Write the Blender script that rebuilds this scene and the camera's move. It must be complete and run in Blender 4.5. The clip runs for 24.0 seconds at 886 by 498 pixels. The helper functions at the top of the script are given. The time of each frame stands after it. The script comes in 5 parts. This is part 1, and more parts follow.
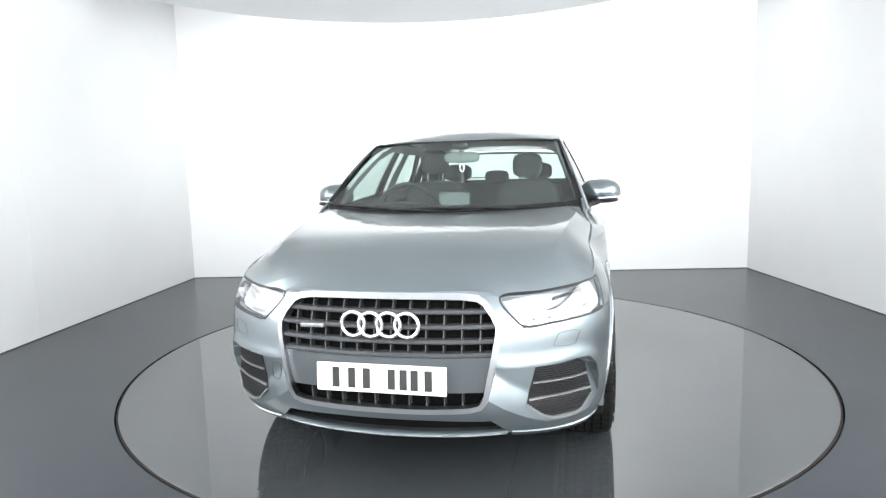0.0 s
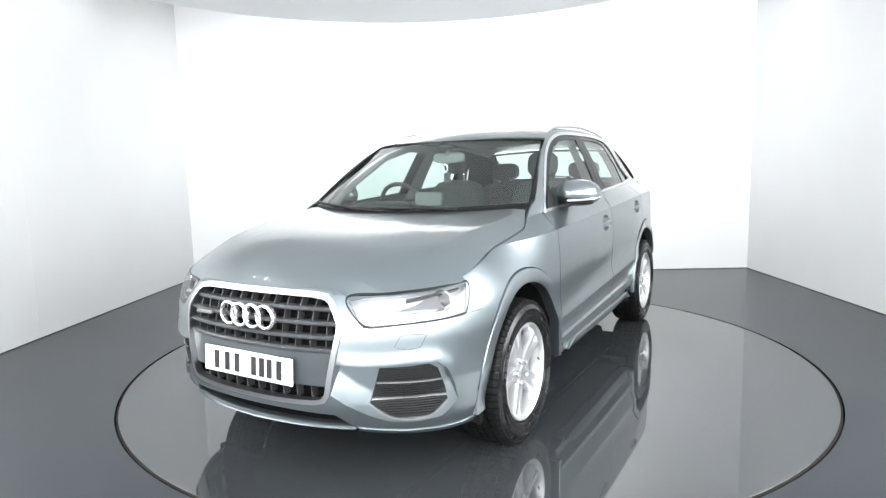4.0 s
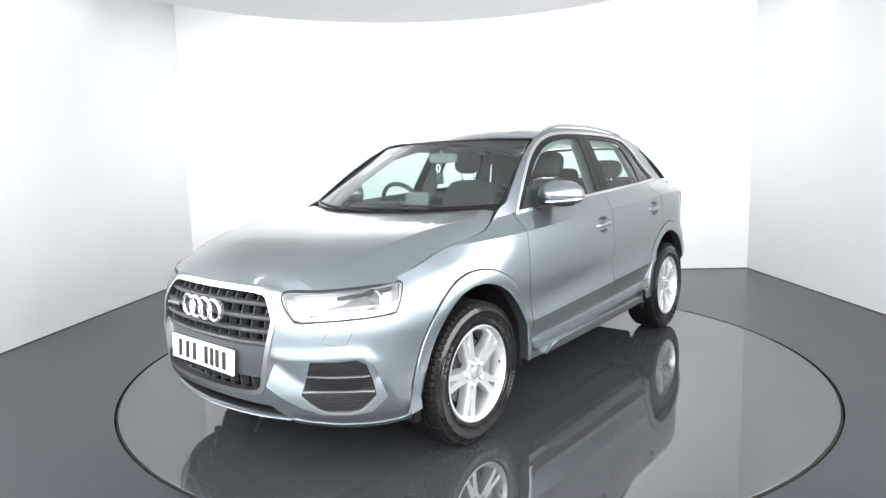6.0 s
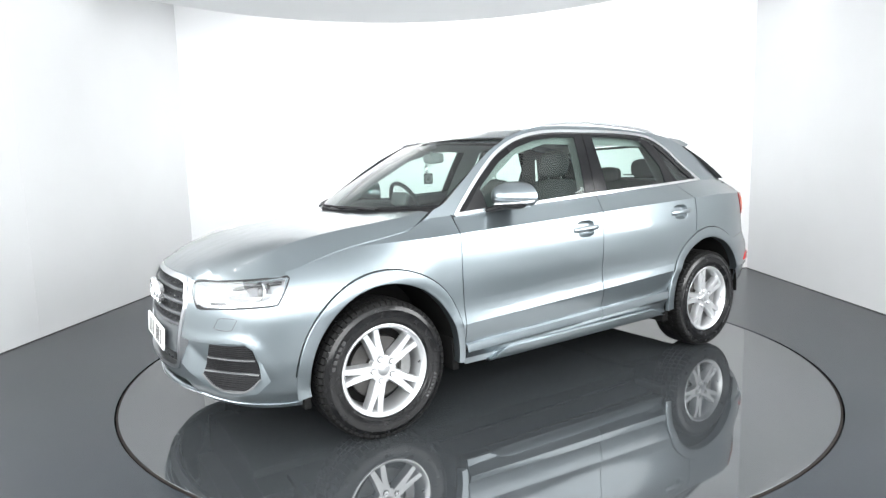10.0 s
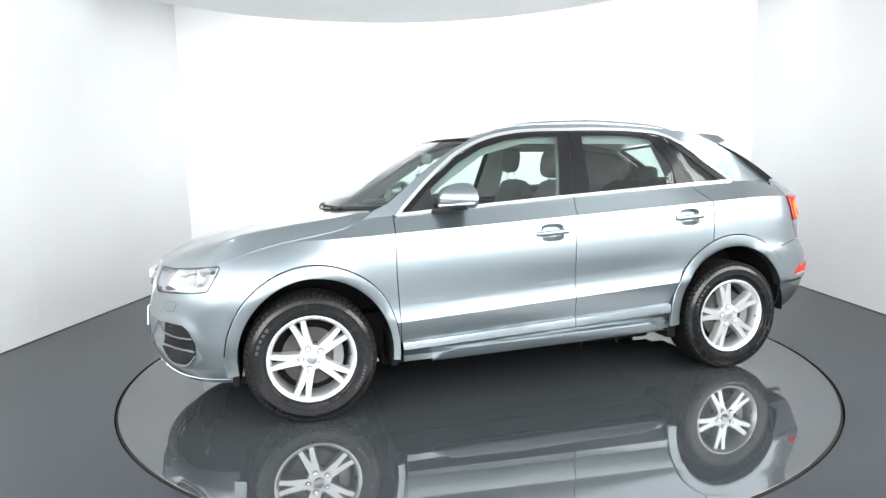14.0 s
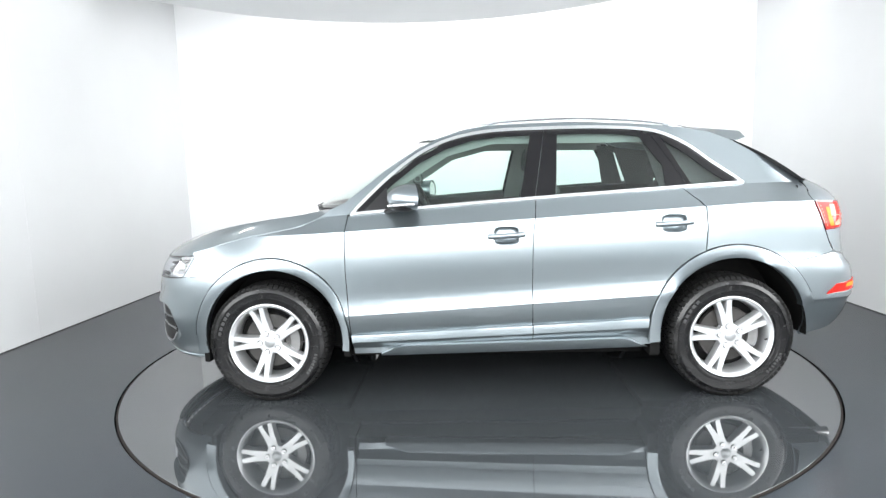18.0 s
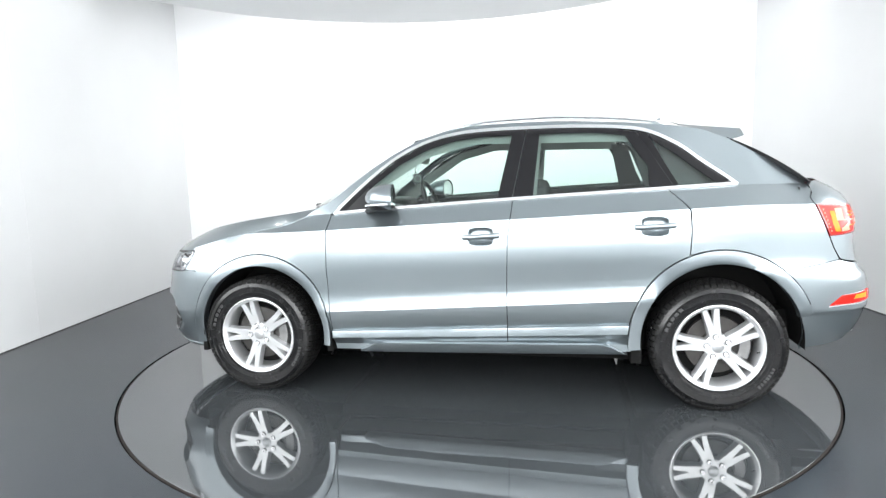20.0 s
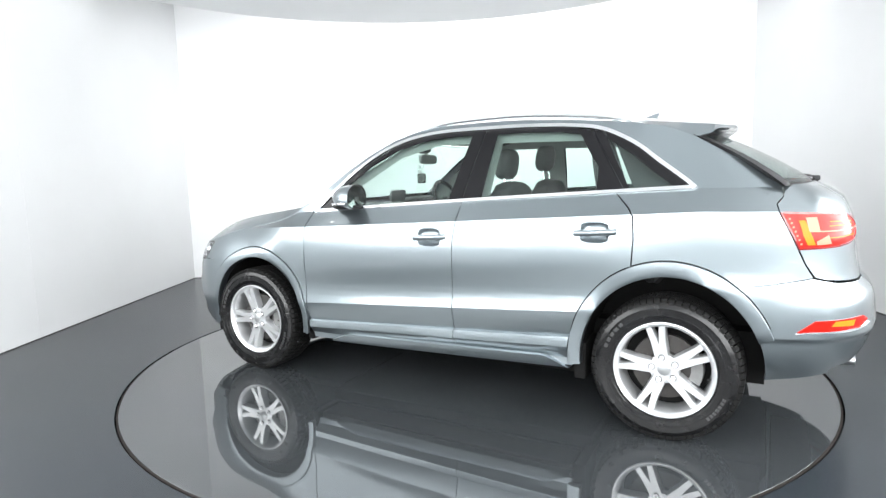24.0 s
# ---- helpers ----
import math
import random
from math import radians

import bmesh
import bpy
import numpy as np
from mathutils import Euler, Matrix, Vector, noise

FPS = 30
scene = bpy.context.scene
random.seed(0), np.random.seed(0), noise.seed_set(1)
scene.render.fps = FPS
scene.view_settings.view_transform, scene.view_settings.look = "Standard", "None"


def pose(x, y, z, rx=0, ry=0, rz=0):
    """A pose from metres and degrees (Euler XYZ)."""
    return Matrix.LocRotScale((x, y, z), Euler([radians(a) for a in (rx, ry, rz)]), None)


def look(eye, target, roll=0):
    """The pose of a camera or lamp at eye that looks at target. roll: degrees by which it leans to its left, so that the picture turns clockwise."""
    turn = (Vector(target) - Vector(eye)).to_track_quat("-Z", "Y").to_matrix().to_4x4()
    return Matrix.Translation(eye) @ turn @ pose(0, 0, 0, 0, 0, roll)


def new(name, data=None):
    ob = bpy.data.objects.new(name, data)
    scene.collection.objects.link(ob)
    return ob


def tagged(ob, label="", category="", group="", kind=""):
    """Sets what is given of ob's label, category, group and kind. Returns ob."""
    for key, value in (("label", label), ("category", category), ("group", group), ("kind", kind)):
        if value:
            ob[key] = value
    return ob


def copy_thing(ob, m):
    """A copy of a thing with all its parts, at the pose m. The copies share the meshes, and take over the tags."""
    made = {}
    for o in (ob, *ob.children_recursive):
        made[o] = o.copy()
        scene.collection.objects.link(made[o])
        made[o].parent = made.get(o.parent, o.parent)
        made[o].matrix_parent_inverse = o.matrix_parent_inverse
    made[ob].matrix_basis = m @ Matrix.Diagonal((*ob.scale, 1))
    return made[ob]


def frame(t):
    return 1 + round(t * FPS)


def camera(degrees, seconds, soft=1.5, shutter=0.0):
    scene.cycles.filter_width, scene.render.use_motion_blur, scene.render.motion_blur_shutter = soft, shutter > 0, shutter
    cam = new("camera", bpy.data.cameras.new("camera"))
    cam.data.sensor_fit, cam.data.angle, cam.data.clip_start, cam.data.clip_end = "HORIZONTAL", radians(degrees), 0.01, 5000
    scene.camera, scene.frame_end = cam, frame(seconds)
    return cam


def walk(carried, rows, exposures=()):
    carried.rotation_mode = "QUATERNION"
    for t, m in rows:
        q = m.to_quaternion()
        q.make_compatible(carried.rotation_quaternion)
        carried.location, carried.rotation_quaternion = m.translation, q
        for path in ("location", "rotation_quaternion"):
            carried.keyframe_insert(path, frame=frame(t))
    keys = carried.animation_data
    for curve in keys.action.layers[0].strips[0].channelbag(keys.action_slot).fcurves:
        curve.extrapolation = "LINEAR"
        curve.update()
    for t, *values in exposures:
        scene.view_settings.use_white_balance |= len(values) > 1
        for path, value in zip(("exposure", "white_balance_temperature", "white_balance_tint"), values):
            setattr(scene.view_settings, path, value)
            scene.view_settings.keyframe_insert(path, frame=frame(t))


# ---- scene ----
from collections import defaultdict

# the camera stands still beside the turntable
EYE = (0.0, -4.1976, 1.2901)
YAW, PITCH, ROLL = 2.349, -7.288, -1.444
cam = camera(73.17, 24.0, soft=1.35)
cam_pose = Matrix.Translation(EYE) @ pose(0, 0, 0, 0, 0, YAW) @ pose(0, 0, 0, 90 + PITCH) @ pose(0, 0, 0, 0, 0, ROLL)
walk(cam, [(0, cam_pose), (24, cam_pose)], [(0, 0.0), (24, 0.0)])

# ---- world and lights ----
world = bpy.data.worlds.new("world")
scene.world = world
world.use_nodes = True
world.node_tree.nodes["Background"].inputs[0].default_value = (0.9, 0.95, 1.0, 1)
world.node_tree.nodes["Background"].inputs[1].default_value = 0.05

WALL_L, WALL_R, WALL_B, WALL_F, CEIL = -3.58, 3.53, 3.40, -6.2, 3.45
DISC = (-0.36, -0.89, 2.80, 2.97)


def area(name, m, sx, sy, watts, colour=(1, 1, 1)):
    lamp = bpy.data.lights.new(name, "AREA")
    lamp.shape, lamp.size, lamp.size_y, lamp.energy, lamp.color = "RECTANGLE", sx, sy, watts, colour
    ob = new(name, lamp)
    ob.matrix_world = m
    return ob


# lamp troughs on top of the hung panel, each turned to its wall
COOL = (0.975, 0.995, 1.0)
area("lamp_back", look((-0.05, 2.15, 3.12), (-0.05, 3.4, 1.4)), 3.7, 0.35, 92, COOL)
area("lamp_right", look((2.45, -0.9, 3.12), (3.53, -0.9, 2.4)), 5.0, 0.3, 2.5, COOL)
area("lamp_left", look((-3.15, -0.9, 3.12), (-3.58, -0.9, 2.9)), 5.0, 0.2, 6, COOL)
# corner flood that glows on the right wall
area("lamp_corner", look((2.9, 2.1, 3.35), (3.53, 2.4, 2.7)), 0.25, 0.25, 2.5, COOL)
# added unseen lamps standing in for bright walls behind and beside the camera
area("fill_front", look((-0.02, -6.15, 2.12), (-0.02, 0.0, 2.12)), 7.0, 2.6, 400, COOL)
area("fill_front_left", look((-3.55, -3.3, 2.2), (0.0, -3.3, 2.2)), 5.6, 2.4, 235, COOL)
area("fill_front_right", look((3.50, -3.2, 1.85), (0.0, -3.2, 1.85)), 5.6, 1.9, 290, COOL)

# ---- materials ----


def material(name, colour, rough=0.5, metal=0.0, coat=0.0, coat_rough=0.03, vary=0.0, scale=4.0, bump=0.0, bump_scale=200.0,
             rough_vary=0.0, emit=None, power=0.0, ior=1.5, spec=0.5):
    m = bpy.data.materials.new(name)
    m.use_nodes = True
    nt = m.node_tree
    b = nt.nodes["Principled BSDF"]
    b.inputs["Base Color"].default_value = (*colour, 1)
    b.inputs["Roughness"].default_value = rough
    b.inputs["Metallic"].default_value = metal
    b.inputs["Coat Weight"].default_value = coat
    b.inputs["Coat Roughness"].default_value = coat_rough
    b.inputs["IOR"].default_value = ior
    b.inputs["Specular IOR Level"].default_value = spec
    if emit:
        b.inputs["Emission Color"].default_value = (*emit, 1)
        b.inputs["Emission Strength"].default_value = power
    co = nt.nodes.new("ShaderNodeTexCoord")
    if vary or rough_vary:
        n1 = nt.nodes.new("ShaderNodeTexNoise")
        n1.inputs["Scale"].default_value, n1.inputs["Detail"].default_value = scale, 6
        nt.links.new(co.outputs["Object"], n1.inputs["Vector"])
        if vary:
            mix = nt.nodes.new("ShaderNodeMix")
            mix.data_type = "RGBA"
            mix.inputs["A"].default_value = (*[c * (1 - vary) for c in colour], 1)
            mix.inputs["B"].default_value = (*[min(1, c * (1 + vary)) for c in colour], 1)
            nt.links.new(n1.outputs["Fac"], mix.inputs["Factor"])
            nt.links.new(mix.outputs["Result"], b.inputs["Base Color"])
        if rough_vary:
            mr = nt.nodes.new("ShaderNodeMapRange")
            mr.inputs["From Min"].default_value, mr.inputs["From Max"].default_value = 0.3, 0.7
            mr.inputs["To Min"].default_value, mr.inputs["To Max"].default_value = max(0, rough - rough_vary), rough + rough_vary
            nt.links.new(n1.outputs["Fac"], mr.inputs["Value"])
            nt.links.new(mr.outputs["Result"], b.inputs["Roughness"])
    if bump:
        n2 = nt.nodes.new("ShaderNodeTexNoise")
        n2.inputs["Scale"].default_value, n2.inputs["Detail"].default_value = bump_scale, 4
        nt.links.new(co.outputs["Object"], n2.inputs["Vector"])
        bp = nt.nodes.new("ShaderNodeBump")
        bp.inputs["Strength"].default_value, bp.inputs["Distance"].default_value = bump, 0.002
        nt.links.new(n2.outputs["Fac"], bp.inputs["Height"])
        nt.links.new(bp.outputs["Normal"], b.inputs["Normal"])
        nt.links.new(bp.outputs["Normal"], b.inputs["Coat Normal"])
    return m


def glass(name, tint, gloss=0.085):
    m = bpy.data.materials.new(name)
    m.use_nodes = True
    nt = m.node_tree
    nt.nodes.remove(nt.nodes["Principled BSDF"])
    out = nt.nodes["Material Output"]
    lw = nt.nodes.new("ShaderNodeLayerWeight")
    lw.inputs["Blend"].default_value = 0.5
    pw = nt.nodes.new("ShaderNodeMath")
    pw.operation, pw.inputs[1].default_value = "POWER", 4.5
    nt.links.new(lw.outputs["Facing"], pw.inputs[0])
    fr = nt.nodes.new("ShaderNodeMath")
    fr.operation, fr.inputs[1].default_value, fr.inputs[2].default_value = "MULTIPLY_ADD", 0.9, gloss
    nt.links.new(pw.outputs[0], fr.inputs[0])
    tr = nt.nodes.new("ShaderNodeBsdfTransparent")
    tr.inputs["Color"].default_value = (*tint, 1)
    gl = nt.nodes.new("ShaderNodeBsdfGlossy")
    gl.inputs["Roughness"].default_value = 0.01
    mix = nt.nodes.new("ShaderNodeMixShader")
    nt.links.new(fr.outputs[0], mix.inputs[0])
    nt.links.new(tr.outputs[0], mix.inputs[1])
    nt.links.new(gl.outputs[0], mix.inputs[2])
    nt.links.new(mix.outputs[0], out.inputs["Surface"])
    return m


def car_paint(name, colour):
    """Metallic base under a clear coat that waves a little, as sprayed panels do."""
    m = material(name, colour, 0.29, 0.88, 1.0, 0.012, vary=0.07, scale=900)
    nt = m.node_tree
    co = nt.nodes.new("ShaderNodeTexCoord")
    wave = nt.nodes.new("ShaderNodeTexNoise")
    wave.inputs["Scale"].default_value, wave.inputs["Detail"].default_value = 5.0, 3
    stretch = nt.nodes.new("ShaderNodeMapping")
    stretch.inputs["Scale"].default_value = (0.6, 1.0, 2.2)
    nt.links.new(co.outputs["Object"], stretch.inputs["Vector"])
    nt.links.new(stretch.outputs["Vector"], wave.inputs["Vector"])
    bump = nt.nodes.new("ShaderNodeBump")
    bump.inputs["Strength"].default_value, bump.inputs["Distance"].default_value = 0.5, 0.008
    nt.links.new(wave.outputs["Fac"], bump.inputs["Height"])
    nt.links.new(bump.outputs["Normal"], nt.nodes["Principled BSDF"].inputs["Coat Normal"])
    return m


M_PAINT = car_paint("grey_metallic_paint", (0.208, 0.241, 0.260))
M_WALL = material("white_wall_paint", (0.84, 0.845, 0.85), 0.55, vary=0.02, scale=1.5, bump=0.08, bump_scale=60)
# white like the back wall, darkened because the side walls get less light
M_SIDEWALL = material("shaded_white_wall_paint", (0.67, 0.675, 0.68), 0.6, vary=0.05, scale=1.3, bump=0.12, bump_scale=45)
M_CEIL = material("white_ceiling_paint", (0.80, 0.81, 0.82), 0.7, vary=0.02, scale=2)
M_FLOOR = material("dark_grey_floor_paint", (0.021, 0.026, 0.031), 0.27, vary=0.10, scale=1.1, spec=0.36)
M_TABLE = material("glossy_grey_turntable", (0.036, 0.040, 0.043), 0.035, vary=0.10, scale=1.5, bump=0.004, bump_scale=4, ior=1.85)
M_BLACK = material("black_plastic", (0.012, 0.012, 0.013), 0.45, spec=0.3, bump=0.1, bump_scale=400)
M_GLOSSBLACK = material("gloss_black_trim", (0.008, 0.008, 0.009), 0.16, spec=0.2)
M_SEAL = material("dull_edge_rubber", (0.020, 0.017, 0.016), 0.85, spec=0.08, vary=0.4, scale=5)
M_INNER = material("dark_underbody", (0.01, 0.01, 0.01), 0.95, spec=0.05)
M_GAP = material("dark_gap", (0.006, 0.006, 0.006), 0.95, spec=0.03)
M_CHROME = material("satin_aluminium_trim", (0.76, 0.77, 0.78), 0.22, 1.0)
M_BRIGHT = material("bright_chrome", (0.90, 0.90, 0.91), 0.22, 0.85)
M_SURROUND = material("satin_grille_surround", (0.50, 0.51, 0.53), 0.30, 1.0)
M_JOINT = material("dirty_floor_joint", (0.10, 0.098, 0.092), 0.8, vary=0.5, scale=6)
M_FIN = material("dull_silver_fin", (0.22, 0.225, 0.23), 0.35, 0.5)
M_ALLOY = material("silver_alloy_paint", (0.62, 0.63, 0.64), 0.32, 0.75, 0.5, 0.08)
M_DARKSTEEL = material("dull_rear_disc", (0.045, 0.042, 0.04), 0.6, 0.5, vary=0.4, scale=20)
M_DARKRED = material("dark_red_lamp_edge", (0.16, 0.006, 0.006), 0.08, coat=0.6)
M_WEDGE = material("grey_reflector", (0.07, 0.072, 0.075), 0.25, 0.5)
M_STEEL = material("brake_disc_steel", (0.06, 0.058, 0.056), 0.45, 0.8, vary=0.2, scale=30)
M_RUBBER = material("tyre_rubber", (0.0045, 0.0045, 0.005), 0.20, spec=0.4, vary=0.25, scale=25, rough_vary=0.12, bump=0.08, bump_scale=90)
M_TREAD = material("tyre_tread", (0.006, 0.006, 0.006), 0.6, spec=0.15, vary=0.3, scale=30, bump=0.2, bump_scale=120)
M_TYREMARK = material("raised_tyre_mark", (0.035, 0.035, 0.036), 0.35)
M_TIP = material("dull_exhaust_steel", (0.45, 0.45, 0.45), 0.3, 1.0)
M_GLASS = glass("window_glass", (0.75, 0.86, 0.82), 0.05)
M_SCREENGLASS = glass("windscreen_glass", (0.76, 0.86, 0.83), 0.10)
M_LENS = glass("clear_lens", (0.96, 0.97, 0.98))
M_RED = material("red_lamp_plastic", (0.48, 0.010, 0.006), 0.10, spec=0.2)
M_ORANGE = material("amber_lamp_plastic", (0.80, 0.17, 0.012), 0.12, spec=0.15)
M_CLOTH = material("dark_grey_seat_cloth", (0.045, 0.048, 0.050), 0.9, vary=0.2, scale=60, bump=0.3, bump_scale=500)
M_DASH = material("dark_dashboard_plastic", (0.020, 0.021, 0.022), 0.5, bump=0.2, bump_scale=300)
M_BEIGE = material("pale_headlining", (0.42, 0.43, 0.42), 0.9)
M_PLATE = material("white_plate", (0.85, 0.85, 0.84), 0.3)
M_GREY = material("grille_grey_plastic", (0.050, 0.053, 0.057), 0.30)
M_SILVERLAMP = material("lamp_reflector", (0.85, 0.86, 0.88), 0.12, 1.0)
M_PLATEPANEL = material("mid_grey_plate_panel", (0.06, 0.068, 0.075), 0.3, 0.2, 0.4)
M_INK = material("black_ink", (0.02, 0.02, 0.02), 0.4)
M_LAMPWHITE = material("pale_lamp_housing", (0.50, 0.51, 0.53), 0.32, 0.35)
M_DARKLENS = material("dark_projector_glass", (0.012, 0.012, 0.014), 0.05, coat=0.5)
M_MIRROR = material("mirror_silver", (0.9, 0.9, 0.9), 0.01, 1.0)
M_PALE = material("pale_lamp_plastic", (0.60, 0.22, 0.15), 0.12, spec=0.15)
M_RIB = material("grille_rib_plastic", (0.03, 0.032, 0.034), 0.4)
M_SCREEN = material("grey_display", (0.085, 0.092, 0.092), 0.4)
M_SPOT = material("lit_lamp_lens", (0.9, 0.9, 0.9), 0.3, emit=(1.0, 0.97, 0.93), power=45)
M_CAP = material("centre_cap_grey", (0.42, 0.43, 0.44), 0.3, 0.8)
M_CALIPER = material("caliper_grey", (0.20, 0.20, 0.20), 0.5, 0.6, vary=0.2, scale=40)
M_PILLAR = material("pale_grey_trim", (0.19, 0.205, 0.20), 0.7)


# ---- mesh helpers ----


def link(name, bm, mat, parent=None, label="", angle=30):
    me = bpy.data.meshes.new(name)
    bm.to_mesh(me)
    bm.free()
    me.polygons.foreach_set("use_smooth", [True] * len(me.polygons))
    me.set_sharp_from_angle(angle=radians(angle))
    for one in mat if isinstance(mat, (list, tuple)) else [mat]:
        me.materials.append(one)
    ob = new(name, me)
    if parent:
        ob.parent = parent
    if label:
        ob["label"] = label
    return ob


def part(name, bm, mat, parent, label="", angle=30):
    return link(name, bm, mat, parent, label, angle)


def box(bm, x0, x1, y0, y1, z0, z1, bevel=0.0, m=None, seg=2):
    new_bm = bmesh.new()
    bmesh.ops.create_cube(new_bm, size=1)
    for v in new_bm.verts:
        v.co = Vector(((x0 + x1) / 2 + v.co.x * (x1 - x0), (y0 + y1) / 2 + v.co.y * (y1 - y0), (z0 + z1) / 2 + v.co.z * (z1 - z0)))
    if bevel:
        bmesh.ops.bevel(new_bm, geom=new_bm.edges[:], offset=bevel, segments=seg, affect="EDGES", profile=0.5)
    if m is not None:
        bmesh.ops.transform(new_bm, matrix=m, verts=new_bm.verts)
    add(bm, new_bm)
    return bm


def add(bm, other):
    """Joins the other bmesh into bm."""
    me = bpy.data.meshes.new("tmp")
    other.to_mesh(me)
    other.free()
    bm.from_mesh(me)
    bpy.data.meshes.remove(me)
    return bm


def lathe(bm, profile, steps=48, axis="Y", closed=False, m=None):
    """Turns a profile of (radius, along) about an axis."""
    rings = []
    for k in range(steps):
        a = 2 * math.pi * k / steps
        ring = []
        for r, h in profile:
            c, s = r * math.cos(a), r * math.sin(a)
            co = Vector((c, h, s)) if axis == "Y" else Vector((c, s, h)) if axis == "Z" else Vector((h, c, s))
            ring.append(bm.verts.new(m @ co if m is not None else co))
        rings.append(ring)
    n = len(profile)
    for k in range(steps):
        a, b = rings[k], rings[(k + 1) % steps]
        for i in range(n if closed else n - 1):
            j = (i + 1) % n
            quad = (a[i], a[j], b[j], b[i]) if axis != "Y" else (a[i], b[i], b[j], a[j])
            try:
                bm.faces.new(quad)
            except ValueError:
                pass
    return bm


def tube(bm, pts, radius, sides=8, closed=False, flat=1.0, up=Vector((0, 0, 1))):
    """A round or flattened bar along points."""
    pts = [Vector(p) for p in pts]
    n, rings = len(pts), []
    for i, p in enumerate(pts):
        a, b = pts[(i - 1) % n] if closed or i else p, pts[(i + 1) % n] if closed or i < n - 1 else p
        d = (b - a).normalized()
        side = d.cross(up).normalized()
        top = side.cross(d)
        r = radius(i / (n - 1)) if callable(radius) else radius
        rings.append([bm.verts.new(p + side * r * math.cos(2 * math.pi * k / sides) + top * r * flat * math.sin(2 * math.pi * k / sides)) for k in range(sides)])
    for i in range(n if closed else n - 1):
        a, b = rings[i], rings[(i + 1) % n]
        for k in range(sides):
            bm.faces.new((a[k], a[(k + 1) % sides], b[(k + 1) % sides], b[k]))
    if not closed:
        bm.faces.new(rings[0][::-1])
        bm.faces.new(rings[-1])
    return bm


def sheet(bm, fn, us, vs, flip=False):
    """A grid of faces over fn(u, v)."""
    grid = [[bm.verts.new(fn(u, v)) for v in vs] for u in us]
    for i in range(len(us) - 1):
        for j in range(len(vs) - 1):
            q = (grid[i][j], grid[i + 1][j], grid[i + 1][j + 1], grid[i][j + 1])
            bm.faces.new(q[::-1] if flip else q)
    return bm


def steps(a, b, n):
    return [a + (b - a) * i / n for i in range(n + 1)]


def smooth(t):
    t = max(0.0, min(1.0, t))
    return t * t * (3 - 2 * t)


def curve(*pts):
    """A smooth function through points (x, y), without overshoot."""
    pts = sorted(pts)
    xs, ys = [p[0] for p in pts], [p[1] for p in pts]
    d = [(ys[i + 1] - ys[i]) / (xs[i + 1] - xs[i]) for i in range(len(xs) - 1)]
    m = [d[0]] + [0 if d[i - 1] * d[i] <= 0 else 2 * d[i - 1] * d[i] / (d[i - 1] + d[i]) for i in range(1, len(d))] + [d[-1]]

    def at(x):
        if x <= xs[0]:
            return ys[0]
        if x >= xs[-1]:
            return ys[-1]
        i = max(k for k in range(len(xs) - 1) if xs[k] <= x)
        h = xs[i + 1] - xs[i]
        t = (x - xs[i]) / h
        return ((1 + 2 * t) * (1 - t) ** 2 * ys[i] + t * (1 - t) ** 2 * h * m[i] + t * t * (3 - 2 * t) * ys[i + 1] + t * t * (t - 1) * h * m[i + 1])

    return at


# ---- the studio ----


def plain_box(name, x0, x1, y0, y1, z0, z1, mat, label, category, bevel=0.0):
    bm = bmesh.new()
    box(bm, x0, x1, y0, y1, z0, z1, bevel)
    return tagged(link(name, bm, mat, label=label), category=category, kind="structure")


def studio():
    t = 0.2
    plain_box("wall_north", WALL_L - t, WALL_R + t, WALL_B, WALL_B + t, 0, CEIL, M_WALL, "bright white painted studio back wall", "wall")
    plain_box("wall_west", WALL_L - t, WALL_L, WALL_F, WALL_B, 0, CEIL, M_SIDEWALL, "white painted studio side wall, toned darker for its weaker light", "wall")
    plain_box("wall_east", WALL_R, WALL_R + t, WALL_F, WALL_B, 0, CEIL, M_SIDEWALL, "white painted studio side wall, toned darker for its weaker light", "wall")
    plain_box("wall_south", WALL_L - t, WALL_R + t, WALL_F - t, WALL_F, 0, CEIL, M_WALL, "white painted studio wall", "wall")
    plain_box("ceiling", WALL_L - t, WALL_R + t, WALL_F - t, WALL_B + t, CEIL, CEIL + t, M_CEIL, "white studio ceiling", "ceiling")
    # floor with a round pit for the turntable
    R0 = 2.262
    bm = bmesh.new()
    n = 128
    x0, x1, y0, y1 = WALL_L - t, WALL_R + t, WALL_F - t, WALL_B + t
    inner, low, outer = [], [], []
    for k in range(n):
        a = 2 * math.pi * k / n
        c, s = math.cos(a), math.sin(a)
        inner.append(bm.verts.new((R0 * c, R0 * s, 0)))
        low.append(bm.verts.new((R0 * c, R0 * s, -0.08)))
        m = min((x1 / c if c > 0 else x0 / c) if abs(c) > 1e-6 else 1e9, (y1 / s if s > 0 else y0 / s) if abs(s) > 1e-6 else 1e9)
        outer.append(bm.verts.new((m * c, m * s, 0)))
    for k in range(n):
        j = (k + 1) % n
        bm.faces.new((inner[k], outer[k], outer[j], inner[j]))
        bm.faces.new((low[k], inner[k], inner[j], low[j]))
    corners = [(x1, y1), (x0, y1), (x0, y0), (x1, y0)]
    for cx, cy in corners:
        best = sorted(outer, key=lambda v: (v.co.x - cx) ** 2 + (v.co.y - cy) ** 2)[:2]
        v = bm.verts.new((cx, cy, 0))
        if (v.co - best[0].co).length > 1e-4 and (v.co - best[1].co).length > 1e-4:
            f = bm.faces.new((best[0], v, best[1]))
            f.normal_update()
            if f.normal.z < 0:
                f.normal_flip()
    bm.faces.new(low)
    tagged(link("floor", bm, [M_FLOOR], label="dark grey painted studio floor with a slight sheen"), category="floor", kind="structure")


